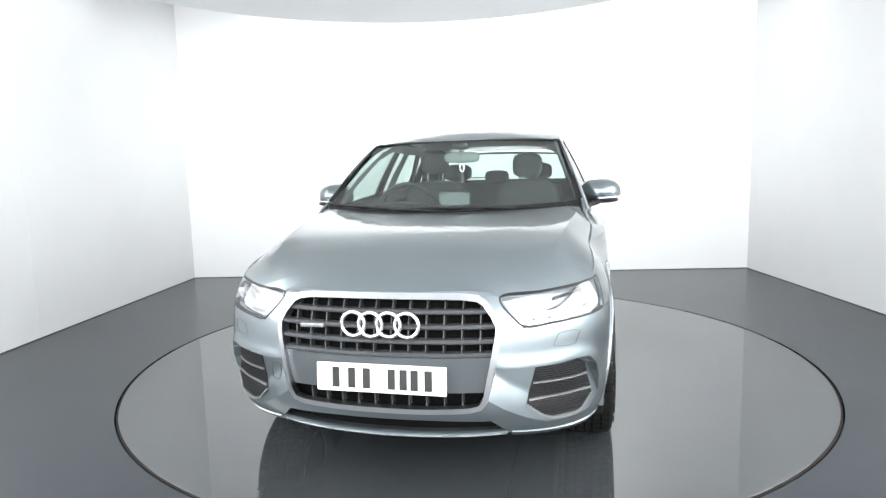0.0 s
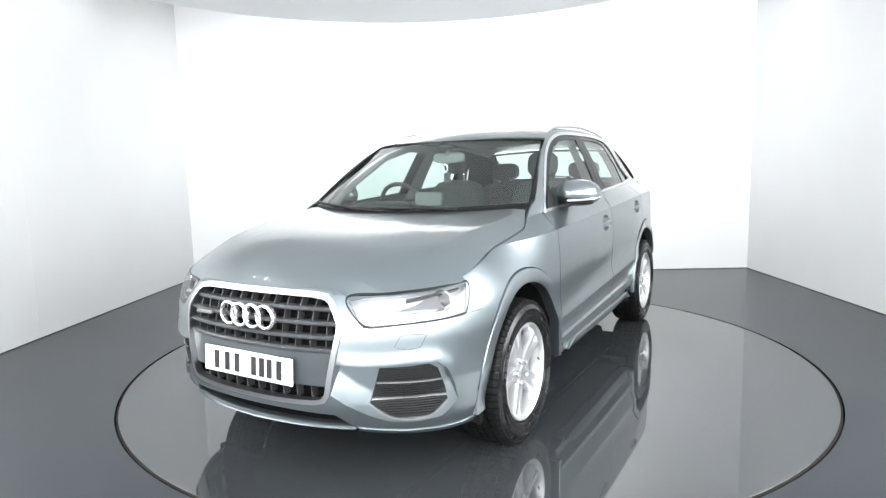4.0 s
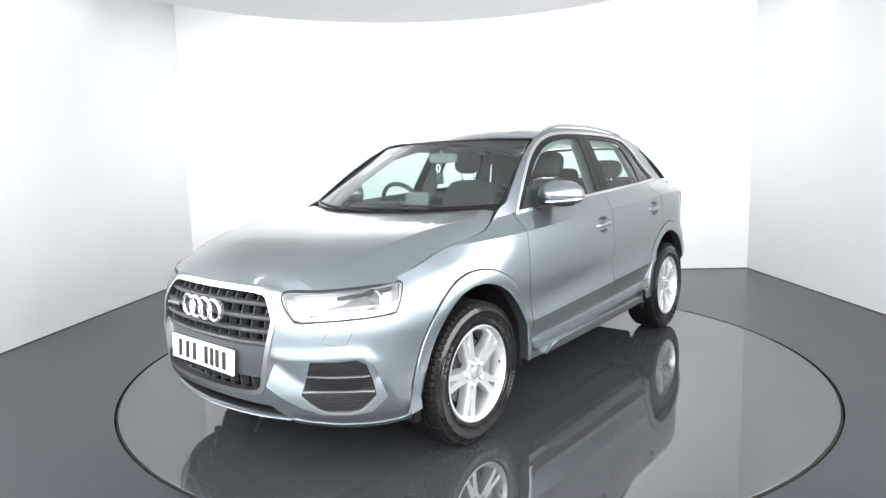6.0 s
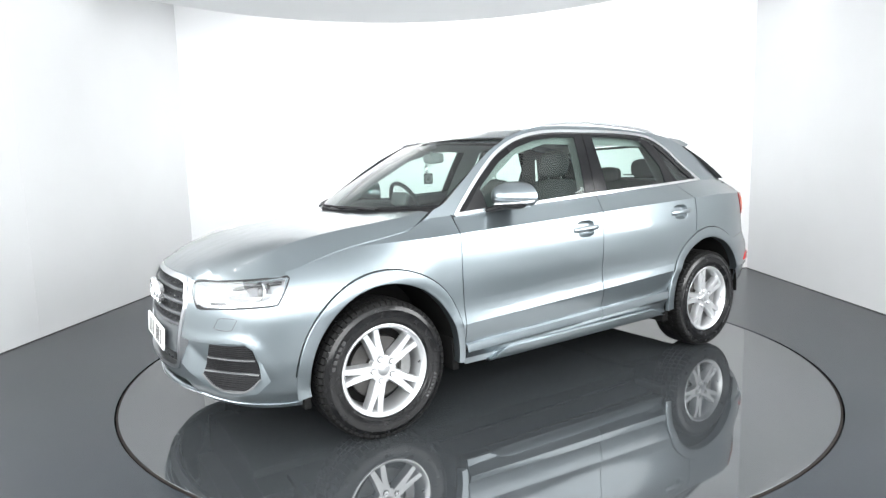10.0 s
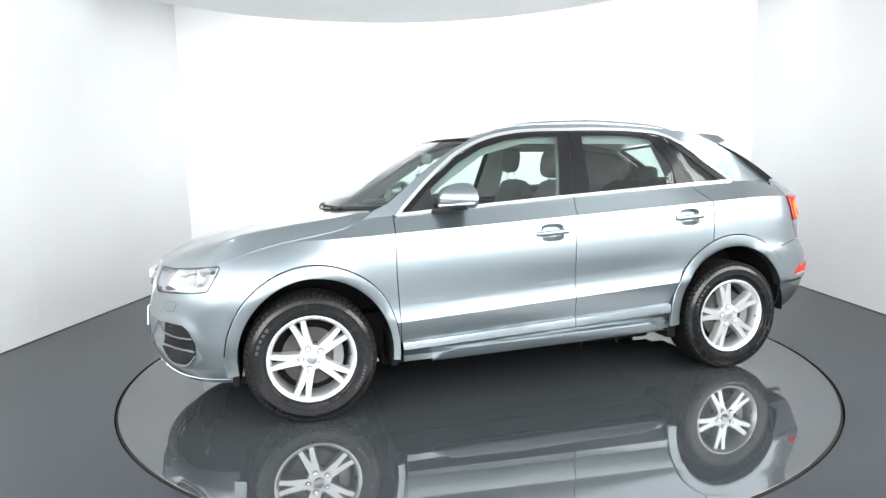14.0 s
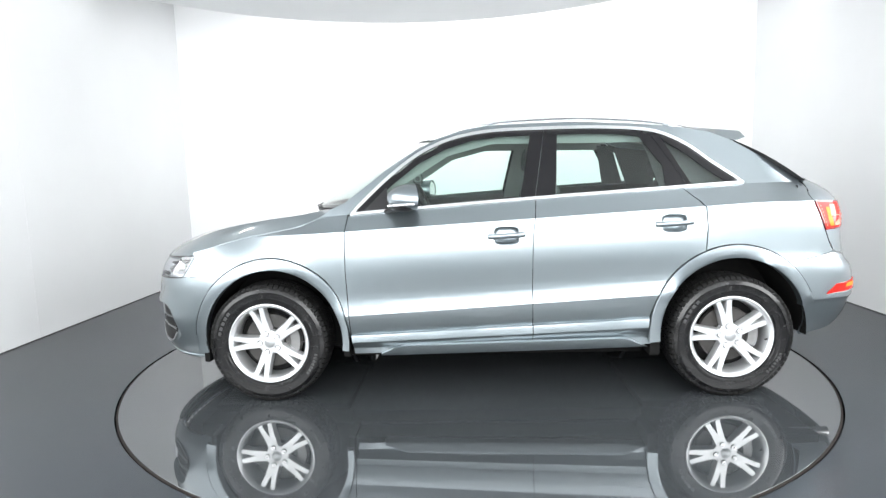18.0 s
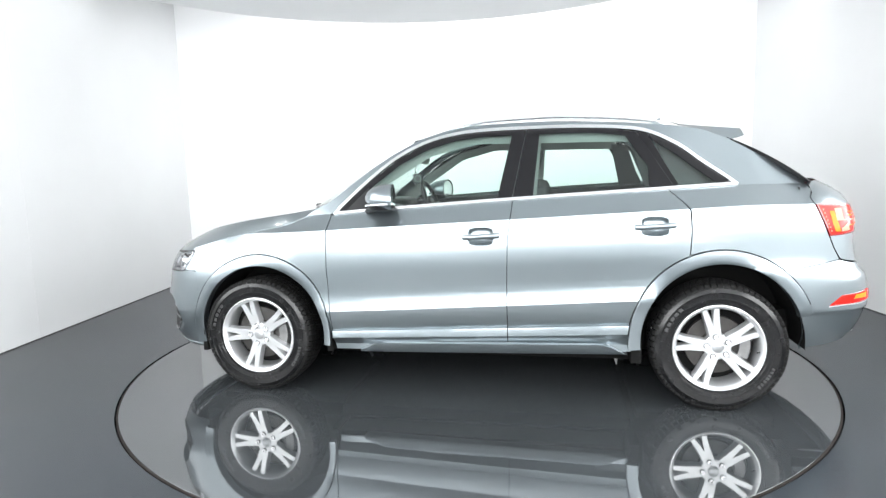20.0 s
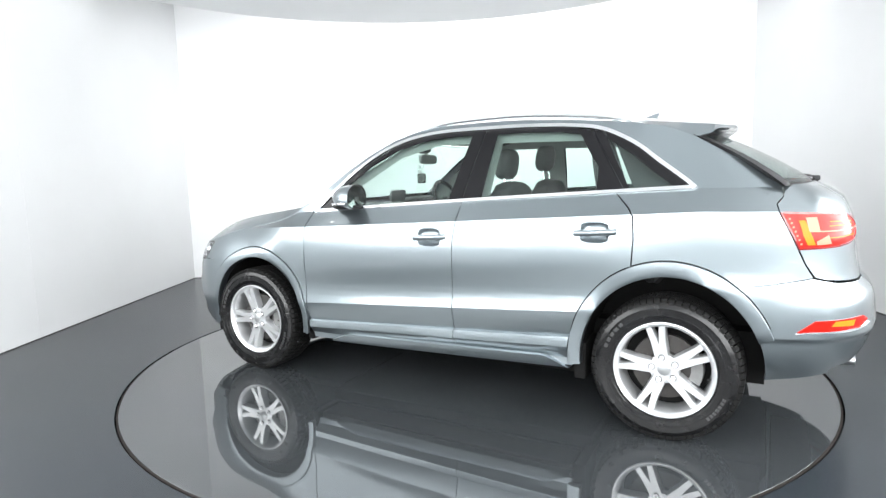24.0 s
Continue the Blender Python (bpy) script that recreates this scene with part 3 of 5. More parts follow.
def arches():
    for name, (cx, cz), r0, r1, h0, h1, a0, a1 in (("front_arch", FA, 0.400, 0.461, 0.414, 0.481, -9, 187), ("rear_arch", RA, 0.405, 0.466, 0.424, 0.496, -5, 160)):
        for right in (False, True):
            bm = bmesh.new()
            rows = []
            for a in steps(a0, a1, 48):
                row = []
                for k, off in ((0.0, -0.05), (0.0, 0.0035), (0.04, 0.0055), (0.30, 0.0080), (0.70, 0.0085), (0.955, 0.0075), (0.99, 0.005), (1.0, -0.02)):
                    cut = 0.024 * smooth((a - 128) / 47) if name == "front_arch" else 0.0
                    x = cx + (r0 + (r1 - cut - r0) * k) * math.cos(radians(a))
                    z = cz + (h0 + (h1 - cut - h0) * k) * math.sin(radians(a))
                    p = skin(sx(x, z), z)
                    base = Vector((p.x, max(p.y, 0.872 - max(0, abs(x) - 1.55) * 0.16) if z < 0.45 and abs(x) > 1.29 else p.y, p.z))
                    if abs(x) < 1.2 and z < 0.53:
                        base.y = max(base.y, width(x) - 0.004)
                    row.append(bm.verts.new(base + Vector((0, off if off < 0 else off * (0.15 + 0.85 * smooth((z - 0.30) / 0.18)), 0))))
                rows.append(row)
            for a, b in zip(rows, rows[1:]):
                for i in range(7):
                    bm.faces.new((a[i], a[i + 1], b[i + 1], b[i]))
            bm.faces.new(rows[0])
            bm.faces.new(rows[-1][::-1])
            bmesh.ops.recalc_face_normals(bm, faces=bm.faces)
            if right:
                for v in bm.verts:
                    v.co.y = -v.co.y
                bmesh.ops.reverse_faces(bm, faces=bm.faces)
            part(name, bm, M_PAINT, car, "flared painted wheel arch")
            # dark liner inside the arch
            bm = bmesh.new()
            sgn = -1 if right else 1
            sheet(bm, lambda a, y: Vector((cx + (r0 + 0.004) * math.cos(radians(a)), sgn * y, cz + (h0 + 0.004) * math.sin(radians(a)))), steps(-3, 183, 30), (0.50, 0.70, 0.862))
            sheet(bm, lambda a, k: Vector((cx + (r0 + 0.004) * k * math.cos(radians(a)), sgn * 0.50, cz + (h0 + 0.004) * k * math.sin(radians(a)))), steps(-8, 188, 30), (0.0, 0.5, 1.0))
            part("arch_liner", bm, M_INNER, car, "black wheel arch liner")


hood_mid = curve((2.20, 0.765), (2.126, 0.820), (2.06, 0.862), (1.98, 0.900), (1.902, 0.931), (1.72, 0.991), (1.539, 1.028), (1.358, 1.055), (1.142, 1.082), (1.0, 1.098))
LAMP_TOP = [skin(sy(0.446, 0.814), 0.814), skin(sy(0.60, 0.829), 0.829), skin(sx(1.85, 0.843), 0.843), skin(sx(1.738, 0.853), 0.853)]
hood_edge = curve((0.93, 1.098), (1.012, 1.043), (1.109, 1.001), (1.251, 0.974), (1.409, 0.947), (1.568, 0.910), (1.66, 0.880), *[(p.x, p.z) for p in LAMP_TOP], (2.12, 0.800), (2.2, 0.76))
hood_wide = curve((0.93, 0.742), (1.012, 0.775), *[(x, y_side(x, z)) for x, z in hood_line[2:5]], (1.568, skin(sx(1.568, 0.91), 0.91).y), *[(p.x, p.y) for p in LAMP_TOP], (2.2, 0.40))


def hood_skin(x, y, off=0.0):
    u = abs(y) / hood_wide(x)
    uc = min(0.90, (0.7456 - 0.137 * (x - 0.957)) / hood_wide(x))   # a crease runs along the bonnet on each side
    g = 0.21 * (u / uc) ** 2.2 if u < uc else 0.21 + 0.79 * ((u - uc) / (1 - uc)) ** 1.2
    k = smooth((1.88 - x) / 0.22)
    g = g * k + (0.10 * u * u + 0.90 * u ** 4.5) * (1 - k)
    z = hood_mid(x) - (hood_mid(x) - hood_edge(x)) * g
    return Vector((x, y, z + off))


def front_x(y, z=0.825):
    return skin(sy(abs(y), z), z).x if abs(y) > 0.001 else nose_x(z)


def hood():
    half = []
    for y in steps(0, 0.40, 8):
        half.append((front_x(y) - 0.004, y))
    half += [(x, hood_wide(x) - 0.001) for x in (LAMP_TOP[0].x, 2.02, 1.98, 1.94, 1.90, 1.85, 1.80, 1.765, 1.738)]
    half += [(x, hood_wide(x) - 0.007) for x in (1.66, 1.568, 1.49, 1.409, 1.33, 1.251, 1.18, 1.109, 1.06, 1.012)]
    half += [(0.975, hood_wide(0.975) - 0.007), (0.945, hood_wide(0.945) - 0.006), (0.957, 0.69), (1.01, 0.60), (1.06, 0.50), (1.115, 0.33), (1.148, 0.15), (1.157, 0.0)]
    poly = half + [(x, -y) for x, y in half[::-1][1:-1]]
    folds = [((0.957, 0, sg * (0.7456 + d)), (0.137, 0, sg)) for sg in (-1, 1) for d in (-0.012, 0.0, 0.012)]
    bm = patch([poly], cell=0.024, fn=hood_skin, creases=False, rim=0.0, lines=folds)
    bm.normal_update()
    if sum(f.normal.z for f in bm.faces) < 0:
        bmesh.ops.reverse_faces(bm, faces=bm.faces)
    edges = [e for e in bm.edges if e.is_boundary]
    for v in [g for g in bmesh.ops.extrude_edge_only(bm, edges=edges)["geom"] if isinstance(g, bmesh.types.BMVert)]:
        v.co += Vector((0, 0, -0.018))
    part("bonnet", bm, M_PAINT, car, angle=9)


def screen(u, v, off=0.0):
    b = Vector((1.165 - 0.28 * u * u, 0.745 * u, 1.083 + 0.022 * u * u))
    t = Vector((0.474 - 0.14 * u * u, 0.606 * u, 1.488 - 0.014 * u * u))
    p = b.lerp(t, v)
    return p + Vector((0.5, 0, 0.8)) * (0.014 * 4 * v * (1 - v) * (1 - 0.6 * u * u) + off)


roof_edge = curve((0.6, 1.40), (0.313, 1.489), (0.161, 1.535), (0.02, 1.555), (-0.1, 1.563), (-0.393, 1.566), (-0.73, 1.551), (-1.072, 1.520), (-1.25, 1.490), (-1.45, 1.43))


roof_mid = curve((0.6, 1.42), (0.47, 1.491), (0.2, 1.572), (0.0, 1.598), (-0.3, 1.609), (-0.7, 1.600), (-1.0, 1.579), (-1.2, 1.552))


def roof_skin(u, x):
    z = roof_edge(x)
    k = 1 - abs(u) ** 2.4
    return Vector((x, y_side(x, z) * u, z + (roof_mid(x) - z) * k))


def rear_glass(u, v, off=0.0):
    b = Vector((-1.928 + 0.160 * u * u, 0.690 * u, 1.196 - 0.004 * u * u))
    t = Vector((-1.43 + 0.05 * u * u, 0.605 * u, 1.470 - 0.030 * u * u))
    return b.lerp(t, v) + Vector((-0.5, 0, 0.8)) * (0.018 * 4 * v * (1 - v) + off)


def upper_body():
    bm = bmesh.new()
    sheet(bm, lambda u, v: screen(u, v), steps(-1, 1, 24), steps(0.02, 1, 12), flip=True)
    part("windscreen", bm, M_SCREENGLASS, car, "clear green-tinted windscreen")
    bm = bmesh.new()
    us = steps(-1, 1, 24)
    for a, b in ((0.0, 0.035), (0.990, 1.0)):
        sheet(bm, lambda u, v: screen(u, v, 0.002), us, (a, b), flip=True)
    for a, b in ((-1.0, -0.99), (0.99, 1.0)):
        sheet(bm, lambda u, v: screen(u, v, 0.002), (a, b), steps(0.035, 0.990, 12), flip=True)
    part("windscreen_border", bm, M_GLOSSBLACK, car, "black ceramic border of the windscreen")
    # seal between the windscreen and its pillars
    zs = sorted((z, x) for x, z in pillar_line[:6])
    for sg in (-1, 1):
        bm = bmesh.new()
        def lip(v, k):
            a = screen(sg, v, 0.001)
            x = float(np.interp(a.z, [q[0] for q in zs], [q[1] for q in zs]))
            b = Vector((x, sg * (y_side(x, a.z) - 0.004), a.z))
            return a.lerp(b, k)
        sheet(bm, lip, steps(0.07, 1, 20), (0, 1), flip=sg > 0)
        part("windscreen_seal", bm, M_GLOSSBLACK, car, "black windscreen seal")
    bm = bmesh.new()
    sheet(bm, lambda u, w: roof_skin(u, 0.470 - 0.14 * u * u - w * (1.642 - 0.14 * u * u)), steps(-1, 1, 24), steps(0, 1, 30), flip=True)
    part("roof", bm, M_PAINT, car)
    bm = bmesh.new()
    sheet(bm, lambda u, v: rear_glass(u, v), steps(-1, 1, 20), steps(0, 1, 10))
    part("rear_window", bm, M_GLASS, car, "tinted rear window")
    bm = bmesh.new()
    for a, b in ((0.0, 0.03), (0.92, 1.0)):
        sheet(bm, lambda u, v: rear_glass(u, v, 0.002), steps(-1, 1, 20), (a, b))
    for a, b in ((-1.0, -0.89), (0.89, 1.0)):
        sheet(bm, lambda u, v: rear_glass(u, v, 0.002), (a, b), steps(0.03, 0.92, 10))
    part("rear_window_border", bm, M_BLACK, car, "black border of the rear window")
    edge = [(z, x) for x, z in rear_edge[::-1]]
    for sg in (-1, 1):
        bm = bmesh.new()
        def rear_lip(v, k):
            z = 1.200 + 0.243 * v
            x = float(np.interp(z, [q[0] for q in edge], [q[1] for q in edge]))
            b = skin(sx(x, z), z)
            g = rear_glass(sg, v, 0.003)
            a = Vector((g.x, g.y, g.z))
            b = Vector((b.x, sg * (b.y - 0.003), b.z))
            return a.lerp(b, k)
        sheet(bm, rear_lip, steps(0, 1, 16), steps(0, 1, 3), flip=sg < 0)
        part("rear_window_seal", bm, M_BLACK, car, "gloss black strip beside the rear window")


def nose_at(y, z, off=0.0):
    """A point of the nose by width and height."""
    p = skin(sy(max(abs(y), 0.0005), z), z, off)
    return Vector((p.x, p.y if y >= 0 else -p.y, p.z))


def flat_bar(bm, pts, up, out):
    """A bar along points with a given half height, and depth ahead and behind in x."""
    rows = []
    for p in pts:
        p = Vector(p)
        rows.append([bm.verts.new(p + Vector((dx, 0, dz))) for dx, dz in ((out, -up * 0.35), (out, up * 0.35), (out * 0.4, up), (-0.03, up), (-0.03, -up), (out * 0.4, -up))])
    for a, b in zip(rows, rows[1:]):
        for k in range(6):
            bm.faces.new((a[k], a[(k + 1) % 6], b[(k + 1) % 6], b[k]))
    bm.faces.new(rows[0])
    bm.faces.new(rows[-1][::-1])
    bmesh.ops.recalc_face_normals(bm, faces=bm.faces)
    return bm


grille_half = curve((0.395, 0.36), (0.42, 0.392), (0.46, 0.404), (0.58, 0.430), (0.66, 0.444), (0.715, 0.450), (0.76, 0.425), (0.80, 0.395), (0.825, 0.36))


def nose():
    """Front bumper: the skin round the grille, the lamp and the lower air inlet, half by half."""
    N = lambda pts: [(sy(y, z), z) for y, z in pts]
    P = lambda pts: [(sx(x, z), z) for x, z in pts]
    lamp_low = N([(0.436, 0.817), (0.455, 0.800), (0.535, 0.700), (0.66, 0.708)]) + P([(1.800, 0.7285)])
    arch = px(arc(FA[0], FA[1], 0.466, 0, 55, 12, 0.486)[:10])
    bay_top = N([(0.424, 0.560), (0.52, 0.553), (0.62, 0.556), (0.74, 0.565)]) + P([(1.925, 0.560), (1.893, 0.53), (1.868, 0.47), (1.838, 0.385)])
    bay_low = N([(0.397, 0.440), (0.46, 0.395), (0.55, 0.345), (0.62, 0.315)]) + P([(1.96, 0.315), (1.89, 0.325), (1.838, 0.385)])
    upper = N([(0.36, 0.822), (0.40, 0.80), (0.447, 0.72), (0.442, 0.66), (0.434, 0.61)]) + bay_top + P([(1.70, 0.385)]) + [p for p in arch if p[1] > 0.39]
    upper += P([(1.69, 0.60), (1.70, 0.7295)]) + lamp_low[::-1]
    lower = N([(0.0, 0.385), (0.2, 0.386), (0.36, 0.392)]) + bay_low + P([(1.70, 0.385), (1.69, 0.243), (1.80, 0.247), (1.92, 0.250)])
    lower += N([(0.62, 0.258), (0.50, 0.264), (0.415, 0.345), (0.2, 0.352), (0.0, 0.352)])
    bay = N([(0.424, 0.560), (0.397, 0.440), (0.46, 0.395)]) + bay_low[2:] + bay_top[::-1][1:-1]
    s_grille = sy(0.418, 0.55)

    def gap(line, s, z):
        best = 1e9
        for (a, za), (b, zb) in zip(line, line[1:]):
            dx, dz = b - a, zb - za
            k = max(0.0, min(1.0, ((s - a) * dx + (z - za) * dz) / (dx * dx + dz * dz + 1e-12)))
            best = min(best, math.hypot(s - a - k * dx, z - za - k * dz))
        return best

    def brow(s, z, off=0.0):
        """The skin over the recess, swelling to a rounded brow along its edge."""
        along = smooth((s - NOSE - 0.22) / 0.12) * smooth((s_grille - s) / 0.05)
        return skin(s, z, off + 0.009 * math.exp(-(gap(bay_top, s, z) / 0.034) ** 2) * along * smooth((z - 0.36) / 0.16))

    def bumper(s, z, off=0.0):
        """The recess: a shelf rises from its lower edge to a flat back."""
        return skin(s, z, off - 0.030 * min(1.0, gap(bay_low, s, z) / 0.095))
    for right in (False, True):
        bm = patch([upper], rim=0.045, creases=False, mirror=right, cell=0.016, fn=brow)
        add(bm, patch([bay], rim=0.0, creases=False, mirror=right, cell=0.016, fn=bumper))
        add(bm, patch([lower], rim=0.015, creases=False, mirror=right, cell=0.03))
        part("front_bumper", bm, M_PAINT, car, "painted front bumper half")
        # louvred lower inlet with two bright lines
        vent = N([(0.552, 0.398), (0.592, 0.538), (0.70, 0.541)]) + P([(1.945, 0.546), (1.915, 0.525), (1.888, 0.44), (1.880, 0.395), (1.93, 0.338)]) + N([(0.63, 0.335)])
        louvre = part("lower_grille", patch([vent], rim=0.008, off=0.004, creases=False, mirror=right, cell=0.03, fn=bumper), M_BLACK, car, "black louvred lower grille")

        def edge(z):
            lo, hi = [], []
            for (a, za), (b, zb) in zip(vent, vent[1:] + vent[:1]):
                if (za - z) * (zb - z) < 0:
                    lo.append(a + (b - a) * (z - za) / (zb - za))
            return min(lo), max(lo)
        for k, z in enumerate(steps(0.350, 0.534, 20)):
            a, b = edge(z)
            bright = k in (7, 14)
            bm = ribbon([(s, z) for s in steps(a + 0.004, b - 0.004, 10)], 0.0075 if bright else 0.005, 0.0, 0.012 if bright else 0.009, right, fn=bumper)
            part("fin", bm, M_FIN if bright else M_BLACK, louvre, "bright trim fin" if bright else "")
        rim_low = [vent[0], vent[-1], vent[-2], vent[-3]]
        part("vent_edge", ribbon(resample(rim_low, 0.03), 0.008, -0.004, 0.010, right, fn=bumper), M_FIN, louvre, "grey edge under the lower grille")
        # headlamp washer cover
        bm = ribbon(resample(N([(0.645, 0.625), (0.665, 0.668), (0.745, 0.668), (0.728, 0.622)]), 0.03, True), 0.003, -0.002, 0.0012, right, closed=True, fn=brow)
        part("washer_cover", bm, M_GREY, car, "outline of the headlamp washer cover")
    # tow eye cover, on the right-hand side alone
    bm = ribbon(resample(N([(0.478, 0.455), (0.482, 0.520), (0.525, 0.520), (0.525, 0.455)]), 0.03, True), 0.003, -0.004, 0.0015, True, closed=True, fn=bumper)
    part("tow_eye_cover", bm, M_GREY, car, "outline of the towing eye cover")
    # inlet slot and lip under the grille
    bm = bmesh.new()
    sheet(bm, lambda y, z: nose_at(y, z) - Vector((0.05, 0, 0)), steps(-0.45, 0.45, 16), steps(0.28, 0.37, 3))
    part("lower_slot", bm, M_GAP, car, "dark slot under the grille")
    bm = bmesh.new()
    flat_bar(bm, [nose_at(y, 0.290) - Vector((0.008 + abs(y) * 0.03, 0, 0.004)) for y in steps(-0.485, 0.485, 20)], 0.009, 0.014)
    part("front_lip", bm, M_PAINT, car, "painted lower lip")
    for right in (False, True):
        path = [(sy(0.485, 0.280), 0.280), (sy(0.55, 0.270), 0.270), (sy(0.66, 0.262), 0.262), (sx(1.93, 0.262), 0.262), (sx(1.82, 0.258), 0.258), (sx(1.70, 0.256), 0.256)]
        part("side_lip", ribbon(resample(path, 0.03), 0.020, -0.01, 0.005, right), M_PAINT, car, "painted lower side lip")
    bm = bmesh.new()
    flat_bar(bm, [nose_at(y, 0.290) + Vector((0.006 - abs(y) * 0.03, 0, -0.012)) for y in steps(-0.47, 0.47, 20)], 0.0018, 0.005)
    part("lip_trim", bm, M_CHROME, car, "thin bright lip trim")
    grille()


def grille():
    g = new("radiator_grille")
    g.parent = car
    bm = bmesh.new()
    sheet(bm, lambda y, z: nose_at(y, z) - Vector((0.075, 0, 0)), steps(-0.46, 0.46, 12), steps(0.37, 0.83, 6))
    part("backing", bm, M_GAP, g)
    # surround
    half = [(0.0, 0.822), (0.18, 0.822), (0.31, 0.819), (0.365, 0.812), (0.392, 0.796), (0.425, 0.755), (0.447, 0.715), (0.446, 0.68), (0.43, 0.59), (0.41, 0.49), (0.397, 0.43),
            (0.378, 0.405), (0.34, 0.396), (0.18, 0.391), (0.0, 0.390)]
    loop = half + [(-y, z) for y, z in half[::-1][1:-1]]
    loop = resample(loop, 0.03, True)
    bm = ribbon(loop, 0.025, -0.03, 0.006, closed=True, fn=lambda y, z, o: nose_at(y, z) + Vector((o, 0, 0)))
    bmesh.ops.recalc_face_normals(bm, faces=bm.faces)
    part("surround", bm, M_SURROUND, g, "satin silver grille surround")
    # cross bars
    for z, h in ((0.762, 0.009), (0.708, 0.009), (0.654, 0.009), (0.604, 0.009)):
        w = grille_half(z) - 0.012
        bm = bmesh.new()
        flat_bar(bm, [nose_at(y, z) - Vector((0.022, 0, 0)) for y in steps(-w, w, 20)], h, 0.013)
        part("cross_bar", bm, M_GREY, g)
    # upright ribs
    for z0, z1, n in ((0.60, 0.818, 12), (0.40, 0.455, 10)):
        for k in range(n):
            y = (k - (n - 1) / 2) * 0.0685
            bm = bmesh.new()
            zt = min(z1, 0.80 - max(0, abs(y) - 0.36) * 1.2) if z1 > 0.6 else z1
            pts = [nose_at(y, z) - Vector((0.045, 0, 0)) for z in steps(z0, zt, 4)]
            for p in pts:
                p.y = y
            rows = [[bm.verts.new(p + Vector((dx, dy, 0))) for dx, dy in ((0.016, -0.0022), (0.016, 0.0022), (-0.02, 0.003), (-0.02, -0.003))] for p in pts]
            for a, b in zip(rows, rows[1:]):
                for i in range(4):
                    bm.faces.new((a[i], a[(i + 1) % 4], b[(i + 1) % 4], b[i]))
            bmesh.ops.recalc_face_normals(bm, faces=bm.faces)
            part("rib", bm, M_RIB, g)
    # plate panel
    bm = bmesh.new()
    sheet(bm, lambda y, k: nose_at(y * (grille_half(0.46 + 0.135 * k) - 0.014), 0.46 + 0.135 * k) - Vector((0.016, 0, 0)), steps(-1, 1, 16), steps(0, 1, 4), flip=False)
    bmesh.ops.recalc_face_normals(bm, faces=bm.faces)
    part("plate_panel", bm, M_PLATEPANEL, g, "smooth grey panel behind the number plate")
    # number plate with plain bars in place of its characters
    m = Matrix.Translation((2.186, 0, 0.514)) @ pose(0, 0, 0, 0, -4, 0)
    bm = bmesh.new()
    box(bm, -0.005, 0.005, -0.26, 0.26, -0.0555, 0.0555, 0.004, m)
    plate = part("number_plate", bm, M_PLATE, g, "white number plate with plain dark bars")
    for y in (-0.190, -0.135, -0.092, -0.045, 0.055, 0.115, 0.180):
        bm = bmesh.new()
        box(bm, 0.004, 0.006, -y - 0.015, -y + 0.015, -0.0395, 0.0395, 0.0, m)
        part("character_bar", bm, M_INK, plate)
    # badge: four plain interlocked rings, and a plain bar
    badge = new("badge")
    badge.parent = g
    for k in range(4):
        bm = bmesh.new()
        c = Vector((2.176 + (0.002 if k % 2 else 0.0) - abs(k - 1.5) * 0.004, (k - 1.5) * 0.0715, 0.722))
        lathe(bm, [(0.0395, 0.0), (0.0410, 0.006), (0.0462, 0.009), (0.0515, 0.006), (0.0535, 0.0), (0.047, -0.02)], 40, "X", closed=True, m=Matrix.Translation(c))
        bmesh.ops.recalc_face_normals(bm, faces=bm.faces)
        part("ring", bm, M_BRIGHT, badge)
    bm = bmesh.new()
    box(bm, 2.135, 2.160, -0.335, -0.235, 0.700, 0.716, 0.003, pose(0, 0, 0, 0, 0, 0))
    part("name_bar", bm, M_FIN, g, "small plain silver bar badge")


def tail():
    N = lambda pts: [(ry(y, z), z) for y, z in pts]
    arch = px(arc(RA[0], RA[1], 0.471, 180, 128, 8, 0.501))
    poly = px(arc(RA[0], RA[1], 0.409, 185, 158.5, 8, 0.428)) + [p for p in arch if p[1] > 0.535] + [(sx(-1.70, 0.768), 0.768), (sx(-1.885, 0.799), 0.799), (sx(-1.93, 0.788), 0.788)] + N([(0.72, 0.775), (0.5, 0.76), (0.0, 0.76), (0.0, 0.412), (0.5, 0.408), (0.70, 0.396)]) + [(sx(-1.96, 0.362), 0.362), (sx(-1.85, 0.342), 0.342)]
    lv = (0.510, 0.520, 0.526, 0.532, 0.538, 0.546)
    bm = patch([poly], rim=0.012, creases=False, levels=lv)
    add(bm, patch([poly], rim=0.012, creases=False, mirror=True, levels=lv))
    bmesh.ops.remove_doubles(bm, verts=bm.verts, dist=1e-4)
    part("rear_bumper", bm, M_PAINT, car)
    top = [(sx(-1.761, 1.192), 1.192), (sx(-1.740, 1.12), 1.12), (sx(-1.750, 1.085), 1.085)] + N([(0.62, 1.072), (0.50, 1.058), (0.44, 1.0), (0.0, 1.0), (0.0, 1.211), (0.4, 1.206), (0.62, 1.198)])
    low = N([(0.0, 1.0), (0.44, 1.0), (0.50, 0.942)]) + [(sx(-1.830, 0.924), 0.924), (sx(-1.857, 0.862), 0.862), (sx(-1.893, 0.806), 0.806), (sx(-1.93, 0.795), 0.795)] + N([(0.7, 0.785), (0.5, 0.77), (0.0, 0.77)])
    bm = patch([top, low], rim=0.0, creases=False)
    add(bm, patch([top, low], rim=0.0, creases=False, mirror=True))
    bmesh.ops.remove_doubles(bm, verts=bm.verts, dist=1e-4)
    part("tailgate", bm, M_PAINT, car)


